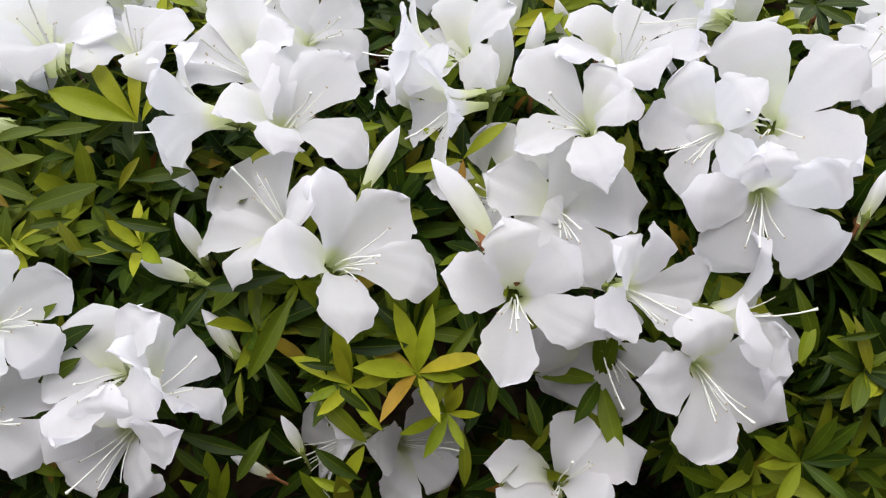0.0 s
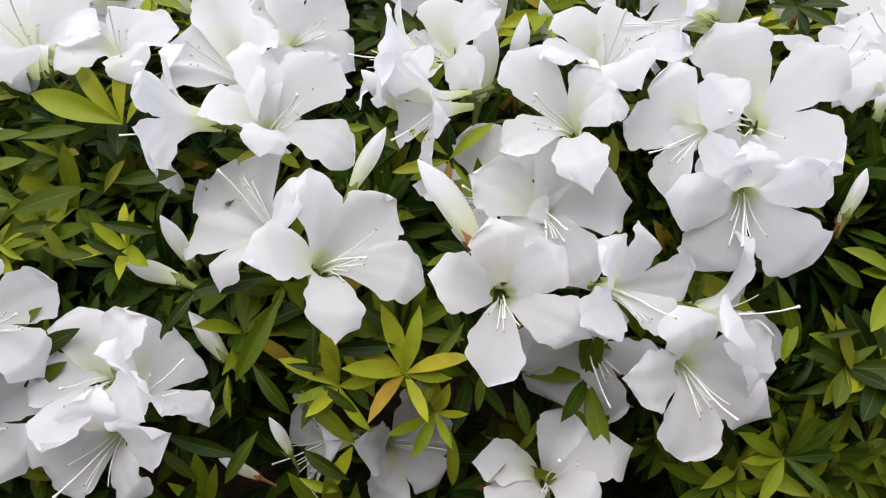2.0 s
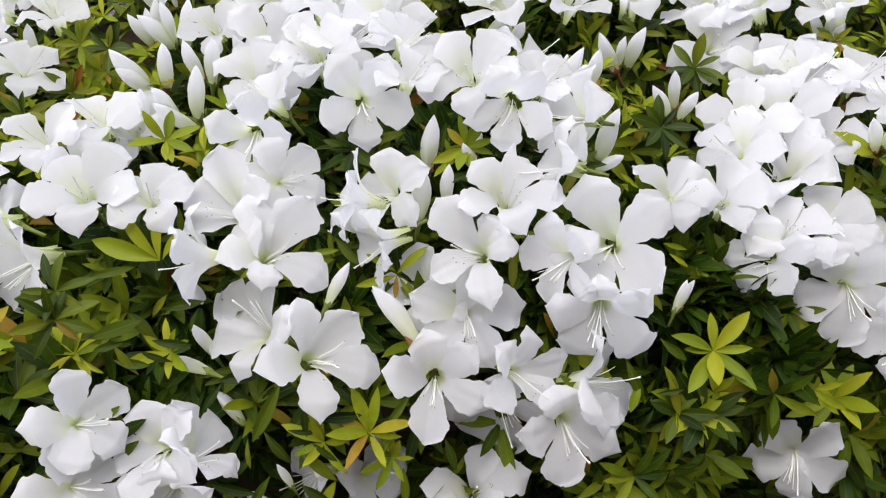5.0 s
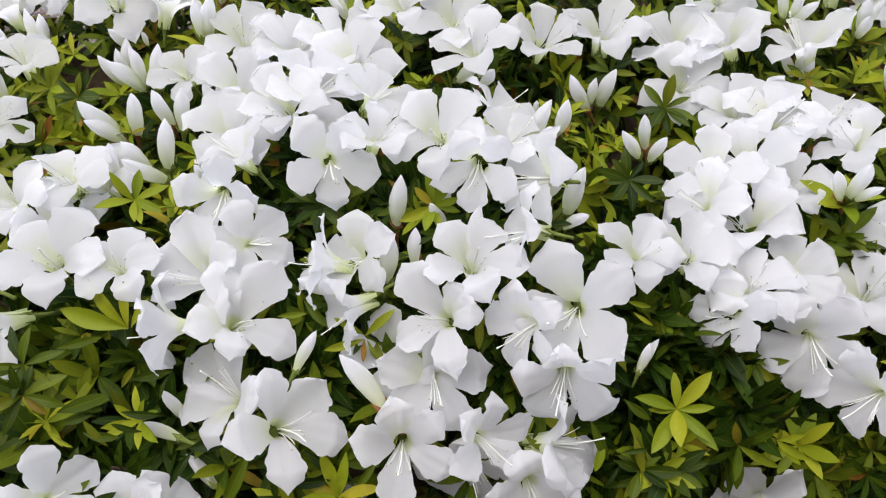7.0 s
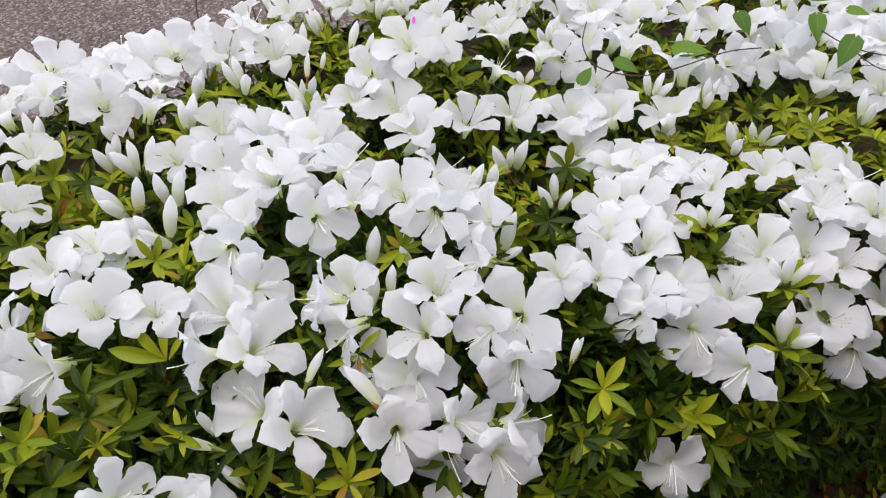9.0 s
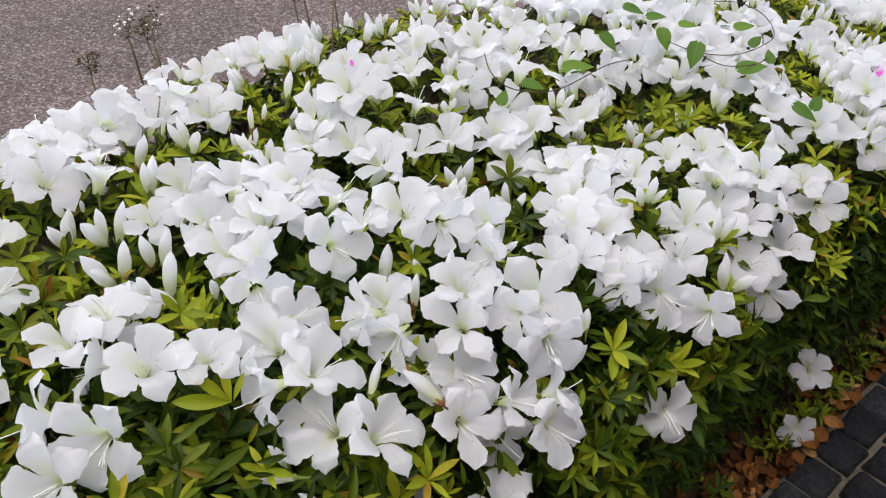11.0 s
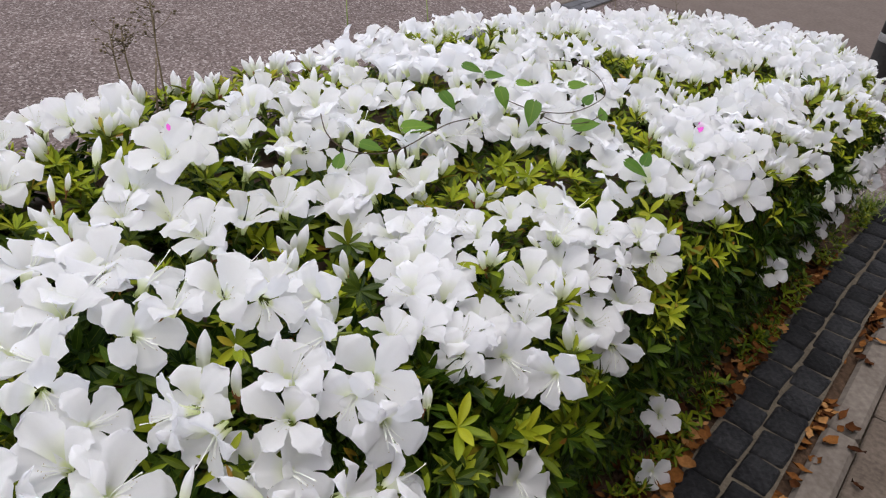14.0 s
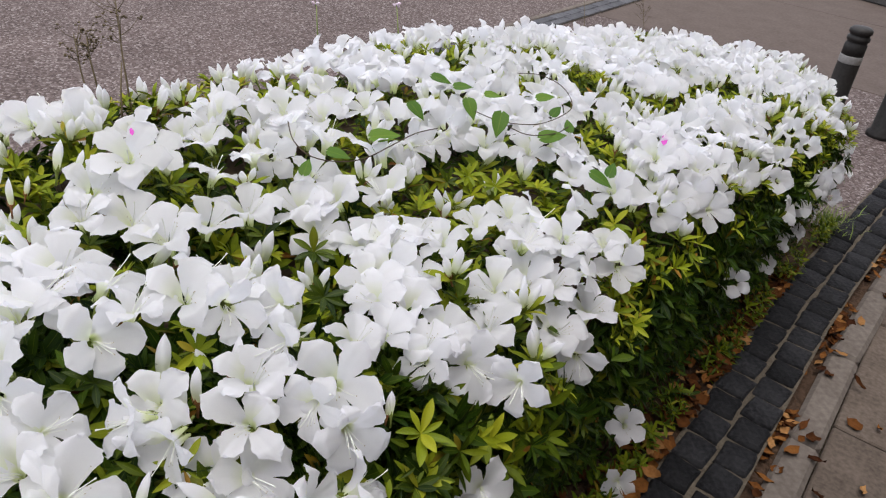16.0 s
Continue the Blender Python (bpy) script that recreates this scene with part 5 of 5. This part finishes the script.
# ---- weeds at the road side of the hedge ----
def weed(base, tip, seed, kind):
    r = random.Random(seed)
    tip, base = Vector(tip), Vector(base)
    lean = (tip - base)
    root = Vector((max(base.x, -1.13), base.y, -0.03))
    labels = {"dry": "dry brown weed with a branching seed head", "pink": "thin green weed with a pale pink flower head", "daisy": "branching dry weed with small pale daisies", "bare": "thin dark bare weed stalk"}
    w = tagged(new("roadside_weed"), labels[kind], "weed", "weeds behind the hedge")
    w.location = root
    mat = M_WEED if kind == "pink" else M_DRY
    path = [Vector((0, 0, 0)), (base - root) * 0.5 + Vector((r.uniform(-0.02, 0.02), r.uniform(-0.02, 0.02), 0)), base - root, (base + tip) / 2 - root + Vector((0.004, -0.004, 0)), tip - root]
    v, f = tube(path, [0.0026, 0.0022, 0.0018, 0.0014, 0.001], 5)
    part("stem", mesh_of("stem", v, f, [mat]), w)
    if kind == "bare":
        return w
    twigs, heads, n = [], [], 15 if kind != "pink" else 5
    h = max(lean.length, 0.08)
    for i in range(n):
        t = r.uniform(0.55, 1.0) if kind != "pink" else r.uniform(0.9, 1.0)
        a = base + lean * t - root
        b = a + Vector((r.uniform(-1, 1), r.uniform(-1, 1), r.uniform(0.2, 1.1))) * h * (0.22 if kind != "pink" else 0.07)
        twigs.append(tube([a, (a + b) / 2 + Vector((0, 0, -0.004)), b], [0.0007, 0.0006, 0.0005], 4))
        for q in range(3 if kind == "dry" else 1):
            c = b + Vector((r.uniform(-1, 1), r.uniform(-1, 1), r.uniform(-0.5, 0.5))) * 0.007
            bm = bmesh.new()
            bmesh.ops.create_icosphere(bm, subdivisions=1, radius=r.uniform(0.0018, 0.0034) * (1.5 if kind == "pink" else 0.9))
            for vert in bm.verts:
                vert.co.z *= 0.75
            heads.append(([vert.co + c for vert in bm.verts], [tuple(x.index for x in face.verts) for face in bm.faces]))
            bm.free()
    v, f = joined(twigs)
    tagged(part("side_growth", mesh_of("side_growth", v, f, [mat]), w), kind="stuff")
    v, f = joined(heads)
    tagged(part("seed_head", mesh_of("seed_head", v, f, [{"dry": M_DRY, "pink": M_WEEDPINK, "daisy": M_WEEDDAISY}[kind]]), w), kind="stuff")
    return w


WEED_KINDS = ["dry", "dry", "daisy", "daisy", "dry", "dry", "bare", "pink", "pink", "bare", "dry", "dry"]
for k, (base, tip) in enumerate(WEEDS):
    weed(base, tip, 900 + k, WEED_KINDS[k])


# ---- bollards ----
def lathe(name, profile, mat, sides=28):
    verts, faces = [], []
    for rad, z in profile:
        verts += [(0.84 * rad * math.cos(2 * math.pi * k / sides), 0.84 * rad * math.sin(2 * math.pi * k / sides), z) for k in range(sides)]
    for i in range(len(profile) - 1):
        faces += [(i * sides + k, i * sides + (k + 1) % sides, (i + 1) * sides + (k + 1) % sides, (i + 1) * sides + k) for k in range(sides)]
    faces.append(tuple(range(sides))[::-1])
    faces.append(tuple((len(profile) - 1) * sides + k for k in range(sides)))
    return mesh_of(name, verts, faces, [mat])


def bollard():
    b = tagged(new("bollard"), "dark cast-iron street bollard with a ribbed head and white band", "bollard", "bollards past the hedge")
    part("post", lathe("post", [(0.085, 0), (0.085, 0.02), (0.068, 0.035), (0.066, 0.33), (0.065, 0.335)], M_BOLLARD), b)
    part("band", lathe("band", [(0.0655, 0.335), (0.067, 0.338), (0.067, 0.372), (0.0655, 0.375)], M_BAND), b, label="dull white reflective band")
    part("head", lathe("head", [(0.065, 0.375), (0.065, 0.43), (0.058, 0.437), (0.058, 0.447), (0.067, 0.452), (0.067, 0.468), (0.058, 0.473), (0.058, 0.483), (0.067, 0.488), (0.067, 0.505), (0.052, 0.516), (0.02, 0.520)], M_BOLLARD), b)
    return b


first = bollard()
first.matrix_basis = pose(-0.54, 2.96, -0.075)
copy_thing(first, pose(-0.27, 3.0, -0.075))

# ---- low weeds and fallen leaves along the bed ----
under = Mass(LEAF_TEMPLATES)
for k in range(620):
    r = random.Random(60000 + k)
    y = r.uniform(-1.2, 1.6)
    p = Vector((-0.14 - abs(r.gauss(0, 0.035)), y, r.uniform(0.0, 0.10) * (1.0 if noise.noise((y * 3, 0, 0)) > -0.1 else 0.4)))
    if noise.noise((y * 5, 4.0, 0)) < -0.05:
        continue
    for m in leaf_poses(p, Vector((0.4, r.uniform(-0.4, 0.4), 1)), r.uniform(0.020, 0.040), r.randint(3, 6), r):
        under.add(m, r.randrange(6))
tagged(new("low_weeds", under.mesh("low_weeds", M_LEAF_MASS)), "low green weeds at the foot of the hedge", "weeds", kind="stuff")


def dry_leaf(seed, nu=6, nv=4):
    r = random.Random(seed)
    curl, twist = r.uniform(0.3, 1.3), r.uniform(-0.5, 0.5)
    verts, uvs = [], []
    for i in range(nu + 1):
        u = i / nu
        w = (0.30 + 0.05 * math.sin(9 * u + seed)) * max(0.03, math.sin(math.pi * u ** 0.8)) ** 0.8
        for j in range(nv + 1):
            v = 2 * j / nv - 1
            verts.append((u - 0.5, w * v, curl * 0.35 * (v * v) * w + 0.4 * twist * v * (u - 0.5) + curl * 0.3 * (u - 0.5) ** 2 * 2 + 0.05 * math.sin(8 * u + 5 * v + seed)))
            uvs.append((u, v))
    return verts, uvs, grid_faces(nu, nv)


DRY_TEMPLATES = [dry_leaf(k) for k in range(6)]
litter = Mass(DRY_TEMPLATES)
DRY_MESHES = [mesh_of("fallen_leaf", v, f, [M_LITTER_LOOSE], uv) for v, uv, f in DRY_TEMPLATES]


def dry_pose(r, x, y, z):
    return pose(x, y, z, r.uniform(-22, 22), r.uniform(-22, 22), r.uniform(0, 360)) @ Matrix.Diagonal((*(r.uniform(0.022, 0.056) * q for q in (1, r.uniform(0.7, 1.2), 1)), 1))


for k in range(1500):
    r = random.Random(70000 + k)
    y = r.uniform(-1.4, 2.6)
    if k < 850:
        x, z = edge_x(y) - 0.120 - abs(r.gauss(0, 0.05)), r.uniform(-0.002, 0.03)
    elif k < 1440:
        x, z = edge_x(y) + r.gauss(0.072, 0.014), r.uniform(-0.038, -0.012)
    else:
        x, z = 0.18 + abs(r.gauss(0, 0.35)), -0.030
    if (k < 850 and y > 1.15) or (850 <= k < 1440 and noise.noise((y * 4.5, 2.0, 0)) + r.uniform(-0.25, 0.25) < 0.05):
        continue
    litter.add(dry_pose(r, x, y, z), r.randrange(6))
tagged(new("leaf_litter", litter.mesh("leaf_litter", M_LITTER)), "dry brown fallen leaves along the stone edging", "leaf litter", kind="stuff")
for k in range(26):
    r = random.Random(80000 + k)
    y = r.uniform(-0.4, 1.3)
    x, z = (r.uniform(0.085, 0.17), -0.014) if k % 2 else (r.uniform(0.19, 0.45), -0.030)
    leaf = new("fallen_leaf", DRY_MESHES[r.randrange(6)])
    leaf.matrix_basis = dry_pose(r, x, y, z)
    tagged(leaf, "curled dry orange-brown leaf lying on concrete", "fallen leaf", "fallen leaves on the paving")

# a tuft of grass past the end of the hedge
r, blades = random.Random(91), []
for k in range(130):
    a, h = r.uniform(0, 6.28), r.uniform(0.03, 0.085)
    x, y = r.gauss(0, 0.045), r.gauss(0, 0.06)
    d, t = Vector((math.cos(a), math.sin(a), 0)), Vector((-math.sin(a), math.cos(a), 0)) * 0.0022
    b = Vector((x, y, 0))
    m = b + d * h * 0.25 + Vector((0, 0, h * 0.7))
    blades.append(([b - t, b + t, m - t * 0.8, m + t * 0.8, b + d * h * 0.8 + Vector((0, 0, h))], [(0, 1, 3, 2), (2, 3, 4)]))
v, f = joined(blades)
tuft = tagged(new("grass_tuft", mesh_of("grass_tuft", v, f, [M_WEED])), "yellow-green grass tuft by the end of the hedge", "grass", kind="stuff")
tuft.location = (-0.17, 1.60, -0.025)

# unseen wall added behind the camera to cut sky light on the hedge's flank
facade = tagged(new("facade", slab_mesh("facade", (0.3, 30.0, 9.0), M_SLAB, 0.02, 0.0, 160)), "unseen plain brown wall added to keep sky light off the hedge flank", "building front", kind="structure")
facade.matrix_basis = pose(4.4, 0, 8.9)

# a dead leaf caught among the blossoms
caught = tagged(new("fallen_leaf", DRY_MESHES[2]), "dry brown leaf caught on top of the hedge", "fallen leaf")
caught.matrix_basis = pose(-0.380, -1.130, 0.812, 30, -35, 70) @ Matrix.Diagonal((0.042, 0.030, 0.042, 1))
